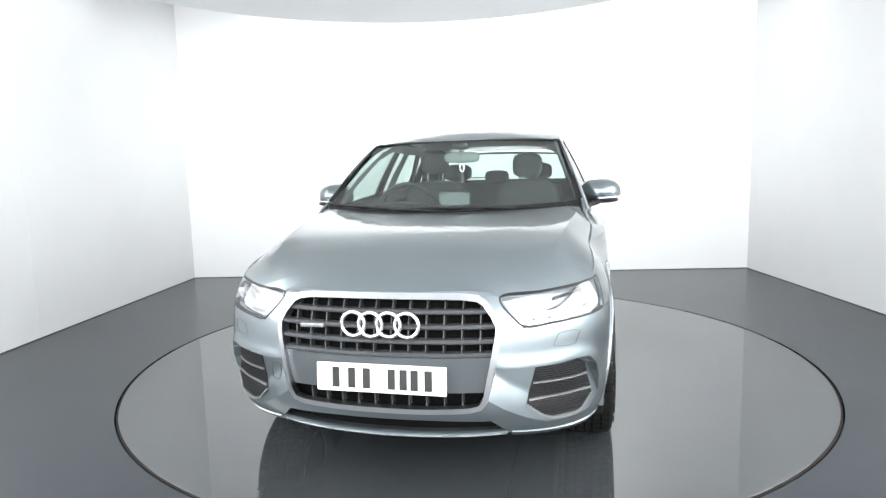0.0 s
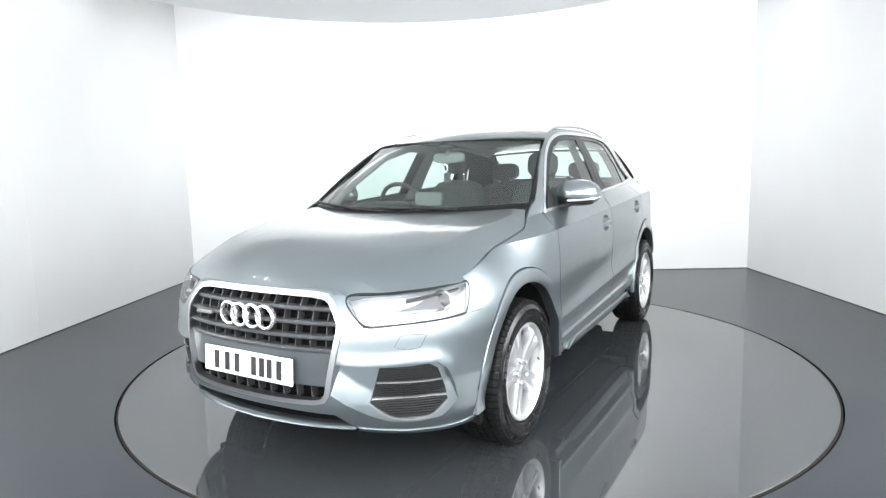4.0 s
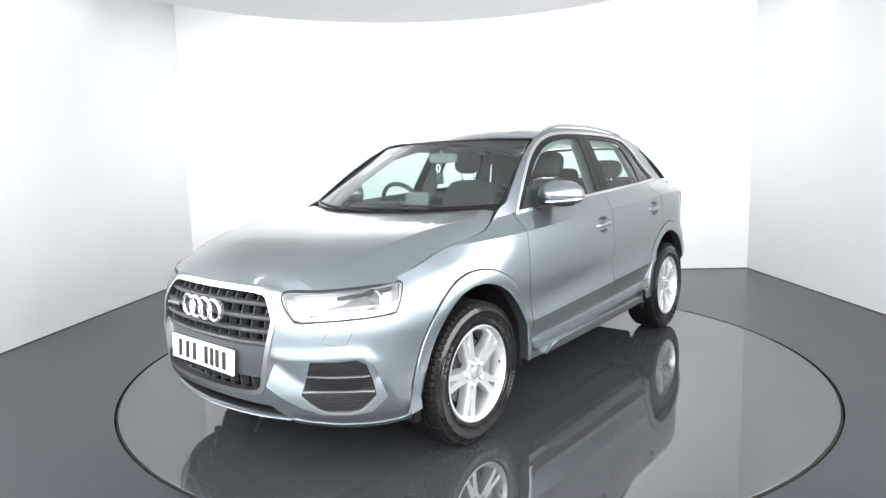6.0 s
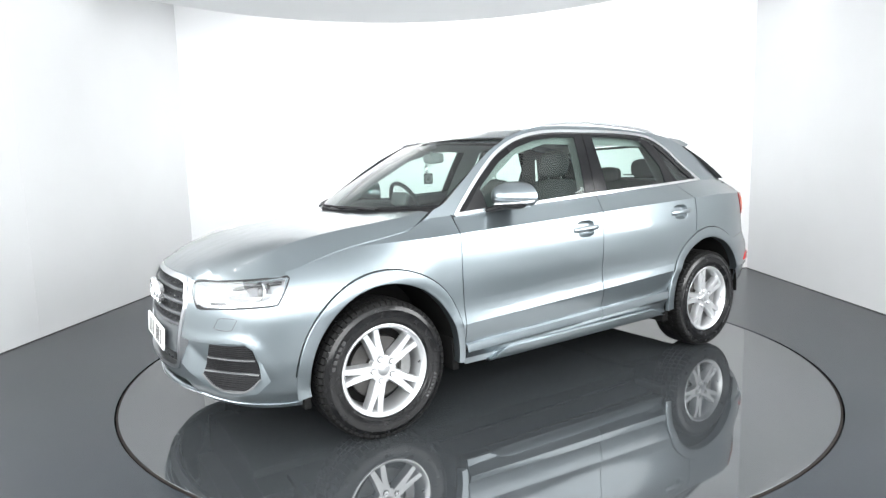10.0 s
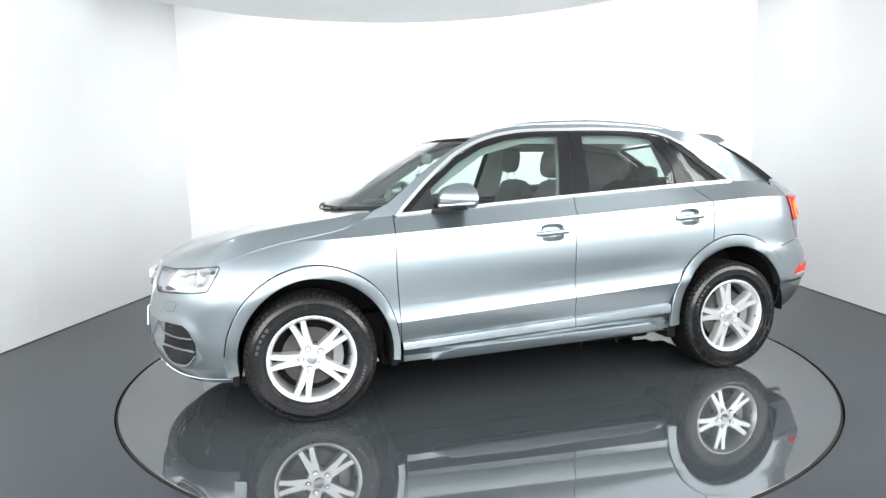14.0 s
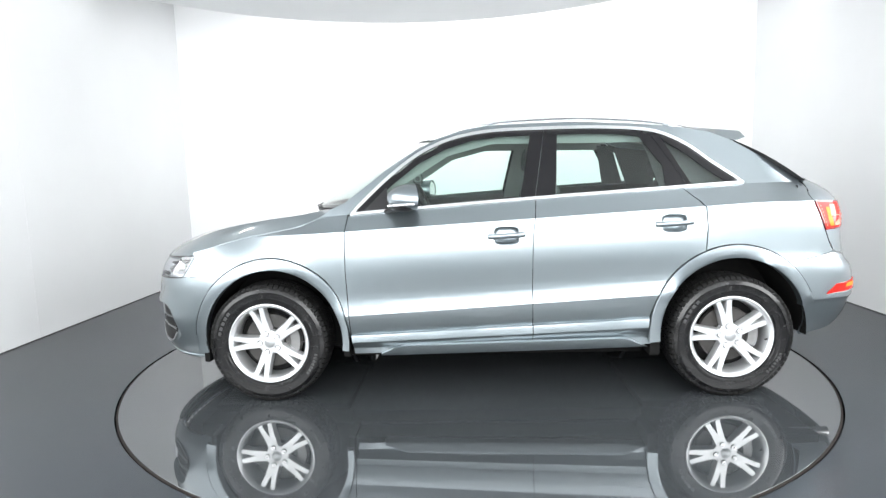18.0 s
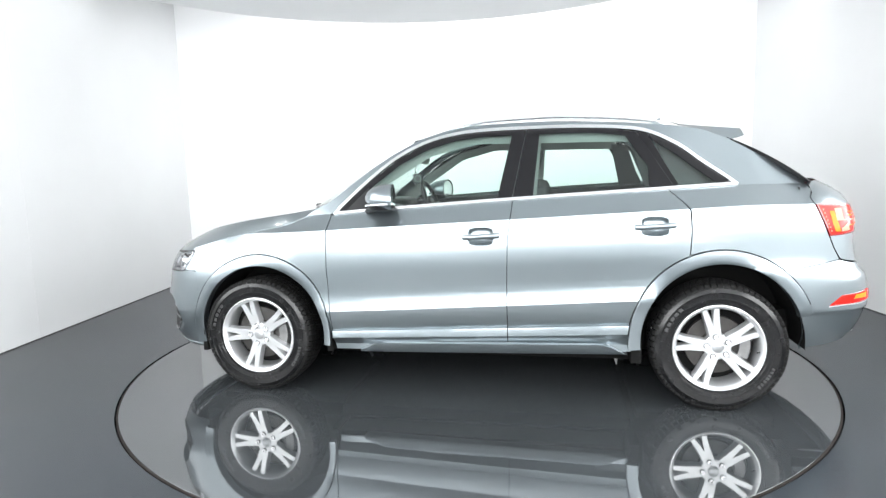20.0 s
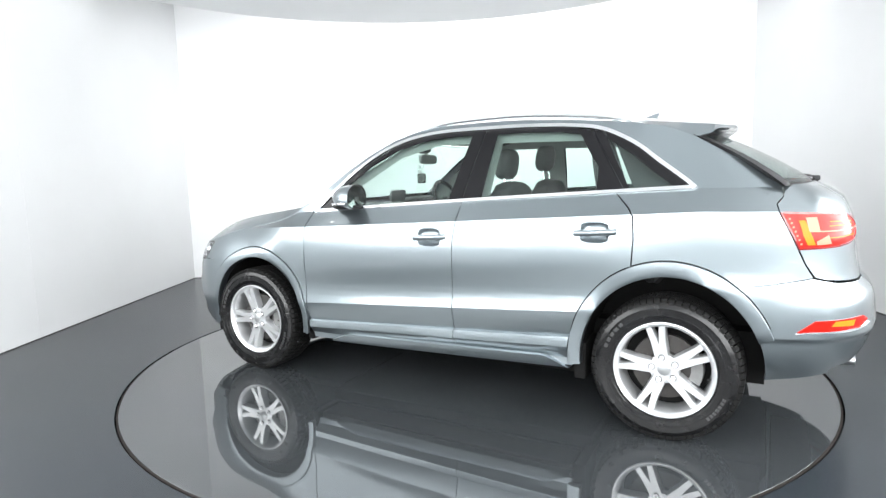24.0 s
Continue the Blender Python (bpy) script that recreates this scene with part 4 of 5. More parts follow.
def glazing():
    def pane(poly, name="side_window"):
        sides(name, [poly], M_GLASS, car, "clear side window", off=-0.008, rim=0.0, creases=False)
    pane([(0.72, 1.080)] + [(0.604, 1.230), (0.44, 1.355), (0.276, 1.437), (0.112, 1.482), (-0.053, 1.500), (-0.236, 1.503), (-0.165, 1.118)])
    pane([(-0.345, 1.130), (-0.373, 1.503), (-0.555, 1.503), (-0.72, 1.496), (-0.84, 1.484), (-0.975, 1.32), (-0.985, 1.160)])
    pane([(-1.095, 1.175), (-0.975, 1.462), (-1.021, 1.448), (-1.143, 1.369), (-1.247, 1.277), (-1.345, 1.200)])
    # black frame between the chrome line and the panes
    def frame_strip(a, b):
        sides("window_frame", [a + b[::-1]], M_GLOSSBLACK, car, "black window frame", off=-0.003, rim=0.004, creases=False)
    frame_strip([(0.80, 1.066), (0.765, 1.105), (0.60, 1.255), (0.438, 1.380), (0.275, 1.460), (0.112, 1.503), (-0.053, 1.519), (-0.236, 1.523)],
                [(0.70, 1.074), (0.68, 1.125), (0.588, 1.222), (0.43, 1.345), (0.27, 1.428), (0.11, 1.474), (-0.053, 1.492), (-0.236, 1.496)])
    frame_strip([(-0.226, 1.523), (-0.30, 1.523)], [(-0.145, 1.128), (-0.226, 1.133)])
    frame_strip([(-0.304, 1.523), (-0.378, 1.523)], [(-0.230, 1.134), (-0.342, 1.139)])
    frame_strip([(-0.373, 1.523), (-0.555, 1.522), (-0.75, 1.513), (-0.87, 1.494)], [(-0.373, 1.496), (-0.555, 1.496), (-0.72, 1.489), (-0.85, 1.470)])
    frame_strip([(-0.828, 1.492), (-0.912, 1.36), (-0.955, 1.300), (-0.955, 1.177)], [(-0.90, 1.487), (-0.98, 1.36), (-1.015, 1.30), (-1.085, 1.186)])
    frame_strip([(-0.905, 1.487), (-0.955, 1.480)], [(-1.089, 1.187), (-1.112, 1.189)])

    # wide black border of the rear quarter pane
    frame_strip([(-0.965, 1.478), (-1.117, 1.405), (-1.238, 1.312), (-1.361, 1.222), (-1.398, 1.195)], [(-0.99, 1.438), (-1.105, 1.362), (-1.215, 1.272), (-1.305, 1.206), (-1.33, 1.193)])


def chrome():
    line = resample(chrome_line, 0.03)
    low = [(x, z_belt(x) + 0.006) for x in steps(-1.40, 0.80, 44)]
    for right in (False, True):
        part("window_trim", ribbon(line, 0.022, -0.006, 0.006, right), M_CHROME, car, "satin aluminium trim over the windows")
        part("belt_trim", ribbon(low, 0.020, -0.006, 0.006, right), M_CHROME, car, "satin aluminium trim along the belt line")
        rail = [(0.165, 0.0), (0.12, 0.008), (0.0, 0.019), (-0.227, 0.026), (-0.565, 0.030), (-0.906, 0.026), (-1.03, 0.016), (-1.10, -0.006)]
        pts = [Vector((x, y_side(x, roof_edge(x)) * (-1 if right else 1) * 0.965, roof_edge(x) + h - 0.005)) for x, h in resample(rail, 0.05)]
        bm = bmesh.new()
        tube(bm, pts, 0.0105, 10)
        part("roof_rail", bm, M_CHROME, car, "satin aluminium roof rail")


def wheel(cx, side, turn):
    hub = new("wheel")
    hub.parent = car
    hub.matrix_basis = Matrix.Translation((cx, side * 0.785, 0.345)) @ (Matrix.Identity(4) if side > 0 else pose(0, 0, 0, 0, 0, 180))
    bm = bmesh.new()
    lathe(bm, [(0.222, 0.085), (0.2335, 0.101), (0.236, 0.108), (0.241, 0.108), (0.244, 0.112), (0.262, 0.1155), (0.2635, 0.118), (0.267, 0.118), (0.2685, 0.1165), (0.292, 0.1165), (0.2935, 0.119),
               (0.297, 0.119), (0.2985, 0.1155), (0.316, 0.108), (0.324, 0.103), (0.326, 0.098), (0.327, 0.06), (0.327, -0.098), (0.316, -0.108), (0.298, -0.116), (0.262, -0.116), (0.232, -0.102), (0.222, -0.085)], 72, "Y")
    tyre = part("tyre", bm, M_RUBBER, hub, "worn black tyre")
    # tread: shoulder blocks and three ribs between grooves
    bm = bmesh.new()
    n = 66
    for k in range(n):
        a0, a1 = 2 * math.pi * k / n, 2 * math.pi * (k + 0.84) / n
        for y0, y1, r0, r1, sh in ((0.107, 0.060, 0.330, 0.3445, 0.0), (0.053, 0.020, 0.345, 0.345, 0.25), (0.013, -0.013, 0.345, 0.345, 0.5), (-0.020, -0.053, 0.345, 0.345, 0.75), (-0.060, -0.107, 0.3445, 0.330, 0.0)):
            o = sh * 2 * math.pi / n
            ymid, rmid = (0.094, 0.3405) if y0 > 0.1 else (-0.094, 0.3405) if y1 < -0.1 else ((y0 + y1) / 2, 0.345)
            rows = []
            for a in (a0 + o, (a0 + a1) / 2 + o, a1 + o):
                rows.append([bm.verts.new((r * math.cos(a), y, r * math.sin(a))) for y, r in ((y0, r0 - 0.018 if y0 > 0.1 else r0 - 0.012), (y0, r0), (ymid, rmid), (y1, r1), (y1, r1 - 0.018 if y1 < -0.1 else r1 - 0.012))])
            for A, B in zip(rows, rows[1:]):
                for i in range(4):
                    bm.faces.new((A[i], B[i], B[i + 1], A[i + 1]))
            bm.faces.new(rows[0])
            bm.faces.new(rows[-1][::-1])
    bmesh.ops.recalc_face_normals(bm, faces=bm.faces)
    part("tread", bm, M_TREAD, tyre, "blocky tread")
    # unreadable raised marks on the side wall, as plain bars
    for c, m_, w in ((turn - 30, 5, 6.5), (turn + 148, 7, 4.0)):
        bm = bmesh.new()
        for k in range(m_):
            a0 = radians(c - k * w)
            a1 = a0 - radians(w * 0.62)
            q = [bm.verts.new((r * math.cos(a), 0.1195, r * math.sin(a))) for r, a in ((0.272, a0), (0.288, a0), (0.288, (a0 + a1) / 2), (0.288, a1), (0.272, a1), (0.272, (a0 + a1) / 2))]
            bm.faces.new(q)
            e = [bm.verts.new(v.co - Vector((0, 0.004, 0))) for v in q]
            for i in range(6):
                bm.faces.new((q[i], q[(i + 1) % 6], e[(i + 1) % 6], e[i]))
        bmesh.ops.recalc_face_normals(bm, faces=bm.faces)
        part("side_wall_marks", bm, M_TYREMARK, tyre, "raised plain marks on the side wall")
    bm = bmesh.new()
    lathe(bm, [(0.232, 0.098), (0.2305, 0.107), (0.225, 0.108), (0.214, 0.100), (0.206, 0.086), (0.200, 0.03), (0.198, -0.09)], 72, "Y")
    for k in range(5):
        for d in (-1, 1):
            a = radians(turn + 72 * k)
            spoke = bmesh.new()
            r0, r1 = 0.035, 0.214
            q = []
            for r, ang, hw in ((r0, a + d * 0.25, 0.023), (0.085, a + d * 0.150, 0.0225), (0.135, a + d * 0.135, 0.0195), (0.165, a + d * 0.140, 0.0180), (r1, a + d * 0.150, 0.0162)):
                c = Vector((r * math.cos(ang), 0, r * math.sin(ang)))
                n = Vector((-math.sin(ang), 0, math.cos(ang)))
                h = 0.083 + 0.055 * max(0, r - 0.09)
                q.append((c - n * hw + Vector((0, h - 0.012, 0)), c - n * hw * 0.78 + Vector((0, h, 0)), c + n * hw * 0.78 + Vector((0, h, 0)), c + n * hw + Vector((0, h - 0.012, 0)), c + n * hw + Vector((0, h - 0.05, 0)), c - n * hw + Vector((0, h - 0.05, 0))))
            rows = [[spoke.verts.new(p) for p in row] for row in q]
            for A, B in zip(rows, rows[1:]):
                for i in range(6):
                    spoke.faces.new((A[i], A[(i + 1) % 6], B[(i + 1) % 6], B[i]))
            spoke.faces.new(rows[0])
            spoke.faces.new(rows[-1][::-1])
            bmesh.ops.recalc_face_normals(spoke, faces=spoke.faces)
            add(bm, spoke)
    lathe(bm, [(0.0, 0.082), (0.056, 0.082), (0.068, 0.078), (0.072, 0.04)], 40, "Y")
    part("rim", bm, M_ALLOY, hub, "silver five twin-spoke alloy rim")
    bm = bmesh.new()
    lathe(bm, [(0.0, 0.092), (0.022, 0.091), (0.029, 0.087), (0.030, 0.08)], 32, "Y")
    part("centre_cap", bm, M_CAP, hub, "plain silver centre cap")
    for k in range(5):
        a = radians(turn + 72 * k)
        bm = bmesh.new()
        lathe(bm, [(0.0, 0.086), (0.007, 0.086), (0.008, 0.093), (0.0115, 0.093), (0.0125, 0.089), (0.0125, 0.07)], 16, "Y", m=Matrix.Translation((0.056 * math.cos(a), 0, 0.056 * math.sin(a))))
        part("wheel_bolt", bm, M_BRIGHT, hub, "bright wheel bolt")
        # flat dark ring on the hub face, coloured as the shade round a sunk bolt
        bm = bmesh.new()
        lathe(bm, [(0.0126, 0.0836), (0.0155, 0.0836), (0.016, 0.07)], 16, "Y", m=Matrix.Translation((0.056 * math.cos(a), 0, 0.056 * math.sin(a))))
        part("recess_shade", bm, M_RIB, hub, "dark ring drawn as the shade round the bolt")
    bm = bmesh.new()
    lathe(bm, [(0.06, 0.045), (0.075, 0.045), (0.078, 0.03), (0.155, 0.03), (0.157, 0.005), (0.06, 0.005)], 56, "Y")
    part("brake_disc", bm, M_STEEL if cx > 0 else M_DARKSTEEL, hub, "brake disc" if cx > 0 else "dull dark brake disc")
    bm = bmesh.new()
    lathe_pts = [(0.115, 0.05), (0.168, 0.05), (0.172, 0.0), (0.115, 0.0)]
    rows = []
    for a in steps(140, 205, 10):
        c, s_ = math.cos(radians(a)), math.sin(radians(a))
        rows.append([bm.verts.new((r * c, h, r * s_)) for r, h in lathe_pts])
    for A, B in zip(rows, rows[1:]):
        for i in range(4):
            bm.faces.new((A[i], A[(i + 1) % 4], B[(i + 1) % 4], B[i]))
    bm.faces.new(rows[0])
    bm.faces.new(rows[-1][::-1])
    bmesh.ops.recalc_face_normals(bm, faces=bm.faces)
    part("brake_caliper", bm, M_CALIPER, hub, "dull grey brake caliper")
    bm = bmesh.new()
    lathe(bm, [(0.0, -0.02), (0.199, -0.02), (0.199, -0.03)], 40, "Y")
    part("back_plate", bm, M_INNER, hub, "dark back plate")
    bm = bmesh.new()
    a = radians(turn + 36 * 3)
    tube(bm, [Vector((0.205 * math.cos(a), 0.082, 0.205 * math.sin(a))), Vector((0.190 * math.cos(a), 0.094, 0.190 * math.sin(a)))], 0.0045, 8)
    part("valve", bm, M_BLACK, hub, "black tyre valve")
    return hub


def lamps_front():
    N = lambda y, z: (sy(y, z), z)
    X = lambda x, z: (sx(x, z), z)
    poly = [N(0.446, 0.812), N(0.60, 0.826), X(1.85, 0.840), X(1.735, 0.849), X(1.728, 0.840), X(1.755, 0.79), X(1.792, 0.732), X(1.81, 0.727), N(0.66, 0.712), N(0.56, 0.702), N(0.53, 0.71)]
    for right in (False, True):
        lamp = new("headlamp")
        lamp.parent = car
        K = dict(mirror=right, creases=False)
        part("lens", patch([poly], rim=0.0, cell=0.03, **K), M_LENS, lamp, "clear headlamp cover")
        bowl = part("bowl", patch([poly], rim=-0.05, off=-0.055, cell=0.03, **K), M_LAMPWHITE, lamp, "pale headlamp housing")
        part("seal", ribbon(resample(poly, 0.02, True), 0.009, -0.02, 0.0005, right, closed=True), M_BLACK, lamp, "black seal round the lamp")
        # light guide strips
        top = [N(0.66, 0.806), X(1.90, 0.818), X(1.83, 0.828), X(1.765, 0.834)]
        part("light_strip", ribbon(resample(top, 0.03), 0.009, -0.05, -0.024, right), M_BLACK, lamp, "dark grey trim bar")
        low = [N(0.56, 0.735), N(0.585, 0.718), N(0.66, 0.722), N(0.72, 0.727)]
        part("light_guide", ribbon(resample(low, 0.03), 0.012, -0.05, -0.030, right), M_SILVERLAMP, lamp, "clear light guide")
        wedge = [N(0.625, 0.764), N(0.70, 0.788), X(1.90, 0.812), X(1.86, 0.815), X(1.86, 0.768), X(1.90, 0.758), N(0.72, 0.750)]
        part("wedge", patch([wedge], rim=0.02, off=-0.030, cell=0.03, **K), M_WEDGE, lamp, "grey reflector wedge")
        for k in range(6):
            y = 0.585 + 0.014 * k
            part("lens_mark", ribbon([N(y, 0.724 + 0.004 * (k % 2)), N(y, 0.736 + 0.003 * (k % 3))], 0.005, -0.04, -0.018, right), M_GREY, lamp)
        c = skin(sx(1.855, 0.797), 0.797, -0.045)
        n = (skin(sx(1.855, 0.797), 0.797, 0.05) - c).normalized()
        if right:
            c.y, n.y = -c.y, -n.y
        bm = bmesh.new()
        m = Matrix.Translation(c) @ Vector((0, 1, 0)).rotation_difference((n + Vector((1.2, 0, 0))).normalized()).to_matrix().to_4x4()
        lathe(bm, [(0.044, -0.01), (0.046, 0.020), (0.040, 0.025), (0.031, 0.012)], 32, "Y", m=m)
        part("projector_ring", bm, M_SILVERLAMP, lamp, "bright projector ring")
        bm = bmesh.new()
        lathe(bm, [(0.0, 0.022), (0.012, 0.020), (0.022, 0.016), (0.031, 0.008)], 24, "Y", m=m)
        part("projector", bm, M_DARKLENS, lamp, "dark projector lens")


def inner_body():
    bm = bmesh.new()
    box(bm, -1.72, 1.85, -0.62, 0.62, 0.25, 0.50)
    box(bm, -0.84, 0.84, -0.80, 0.80, 0.262, 0.36, 0.01)
    box(bm, -0.90, 0.90, -0.60, 0.60, 0.175, 0.30, 0.02)
    box(bm, -1.75, -0.95, -0.42, 0.42, 0.20, 0.34, 0.03)
    box(bm, 0.95, 1.85, -0.42, 0.42, 0.20, 0.34, 0.03)
    box(bm, 0.92, 1.95, -0.49, 0.49, 0.45, 0.72)
    box(bm, -1.98, -1.78, -0.6, 0.6, 0.36, 1.0)
    part("underbody", bm, M_INNER, car, "dark underbody")
    # black splash guards between the sill ends and the wheels
    for x0, x1, z0 in ((-0.925, -0.865, 0.232), (0.84, 0.880, 0.245), (1.665, 1.70, 0.225)):
        for sg in (-1, 1):
            bm = bmesh.new()
            box(bm, x0, x1, min(sg * 0.50, sg * 0.845), max(sg * 0.50, sg * 0.845), z0, 0.42, 0.008)
            part("splash_guard", bm, M_INNER, car, "black splash guard")
    # near-black sheet behind the panels, its colour standing in for shade in the gaps
    shell = [(0.80, 1.03), (-0.25, 1.10), (-1.06, 1.14), (-1.40, 1.16), (-1.60, 1.12), (-1.68, 0.95), (-1.64, 0.76)] + arc(RA[0], RA[1], 0.44, 135, 5, 20, 0.47)
    shell += [(-0.86, 0.33), (0.82, 0.30)] + arc(FA[0], FA[1], 0.435, 175, 50, 18, 0.455) + [(1.62, 0.74), (1.60, 0.86), (1.40, 0.92), (1.1, 0.97)]
    sides("gap_shade_sheet", [shell], M_GAP, car, "near-black sheet for the shade in the panel gaps", off=-0.032, rim=0.0, creases=False)


def sills():
    for right in (False, True):
        sg = -1 if right else 1
        bm = bmesh.new()

        def blade(x, k):
            h = 0.004 + 0.060 * smooth((0.72 - x) / 0.22) * smooth((x + 0.86) / 0.16)
            z0 = z_bottom(x) + 0.004
            dz, inset = ((h, 0.046), (h, 0.030), (h * 0.9, 0.022), (h * 0.25, 0.030), (0.0, 0.042), (0.0, 0.10))[k]
            return Vector((x, sg * (width(x) - inset), z0 + dz))
        sheet(bm, blade, steps(0.655, -0.845, 60), (0, 1, 2, 3, 4, 5), flip=not right)
        bmesh.ops.recalc_face_normals(bm, faces=bm.faces)
        part("sill_blade", bm, M_PAINT, car, "painted blade along the sill")
    bm = bmesh.new()
    sheet(bm, lambda y, z: Vector((-1.70 - 0.02 * math.cos(y * 2), y, z)), steps(-0.74, 0.74, 10), steps(0.80, 1.17, 4))
    part("tailgate_lining", bm, M_DASH, car, "dark inner lining of the tailgate")


def mirrors():
    for right in (False, True):
        sg = -1 if right else 1
        base = new("door_mirror")
        base.parent = car
        F = lambda x, y, z: Vector((x, sg * y, z))

        def shell(u, v):
            # u round the housing, v from its rear rim to its nose
            a = 2 * math.pi * u
            cy, cz = math.cos(a), math.sin(a)
            k = max(0.0, 1 - v ** 2.2) ** 0.5
            ry = 0.122 * abs(cy) ** 0.75 * (1 if cy > 0 else -1) * k
            rz = (0.090 if cz > 0 else 0.058) * abs(cz) ** 0.8 * (1 if cz > 0 else -1) * k
            taper = 1 - 0.16 * (1 if cy > 0 else 0) * abs(cy)
            return F(0.435 + 0.160 * v + (0.020 if cy < 0 else -0.030) * abs(cy) * 0.8 * k, 0.872 + ry, 1.143 + rz * taper + 0.010 * v)
        bm = bmesh.new()
        sheet(bm, shell, steps(0, 1, 40), [0, 0.12, 0.25, 0.4, 0.55, 0.7, 0.82, 0.91, 0.97, 0.995, 1.0], flip=right)
        bmesh.ops.remove_doubles(bm, verts=bm.verts, dist=1e-5)
        bmesh.ops.recalc_face_normals(bm, faces=bm.faces)
        part("housing", bm, M_PAINT, base, "painted mirror housing", angle=50)
        bm = bmesh.new()
        sheet(bm, lambda u, k: shell(u, 0) * k + (1 - k) * F(0.452, 0.876, 1.143), steps(0, 1, 40), (0, 0.88))
        bmesh.ops.remove_doubles(bm, verts=bm.verts, dist=1e-5)
        part("mirror_glass", bm, M_MIRROR, base, "mirror glass")
        bm = bmesh.new()
        sheet(bm, lambda u, k: shell(u, 0) * k + (1 - k) * F(0.448, 0.876, 1.143), steps(0, 1, 40), (0.86, 1.0))
        part("mirror_rim", bm, M_BLACK, base, "black mirror rim")
        # indicator strip and dark foot under the housing
        bm = bmesh.new()
        pts = [F(0.43, 0.988, 1.126), F(0.475, 0.986, 1.124), F(0.525, 0.966, 1.121), F(0.562, 0.935, 1.119), F(0.585, 0.895, 1.118), F(0.590, 0.85, 1.117)]
        tube(bm, resample([tuple(p) for p in pts], 0.02), 0.007, 8)
        part("indicator", bm, M_BRIGHT, base, "bright indicator strip")
        bm, low = bmesh.new(), bmesh.new()
        bmesh.ops.create_icosphere(low, subdivisions=3, radius=1.0)
        for v in low.verts:
            v.co = F(0.50 + 0.075 * v.co.x, 0.872 + 0.105 * v.co.y, 1.102 + 0.020 * v.co.z)
        add(bm, low)
        tube(bm, [F(0.545, 0.86, 1.10), F(0.575, 0.83, 1.088), F(0.60, 0.80, 1.080), F(0.61, 0.77, 1.078)], lambda t: 0.028 - 0.004 * t, 12, flat=0.6)
        bmesh.ops.recalc_face_normals(bm, faces=bm.faces)
        part("foot", bm, M_BLACK, base, "black mirror foot")
        # black sail panel in the corner of the window
        part("sail_panel", patch([[(0.745, 1.080), (0.60, 1.098), (0.612, 1.215)]], off=-0.002, rim=0.01, creases=False, mirror=right), M_BLACK, base, "black corner panel")


def handles():
    for hx, hz in HANDLES:
        for right in (False, True):
            sg = -1 if right else 1
            pts = [(0.102, -0.004), (0.095, 0.012), (0.07, 0.020), (0.0, 0.024), (-0.07, 0.020), (-0.095, 0.012), (-0.104, -0.004)]
            bm = bmesh.new()
            tube(bm, [Vector((hx + a, sg * (y_side(hx + a * 1.0, hz + 0.05) + b - 0.004), hz - a * 0.05)) for a, b in resample(pts, 0.02)], 0.009, 10, flat=1.65)
            bmesh.ops.recalc_face_normals(bm, faces=bm.faces)
            part("door_handle", bm, M_PAINT, car, "painted bar handle over a recess")


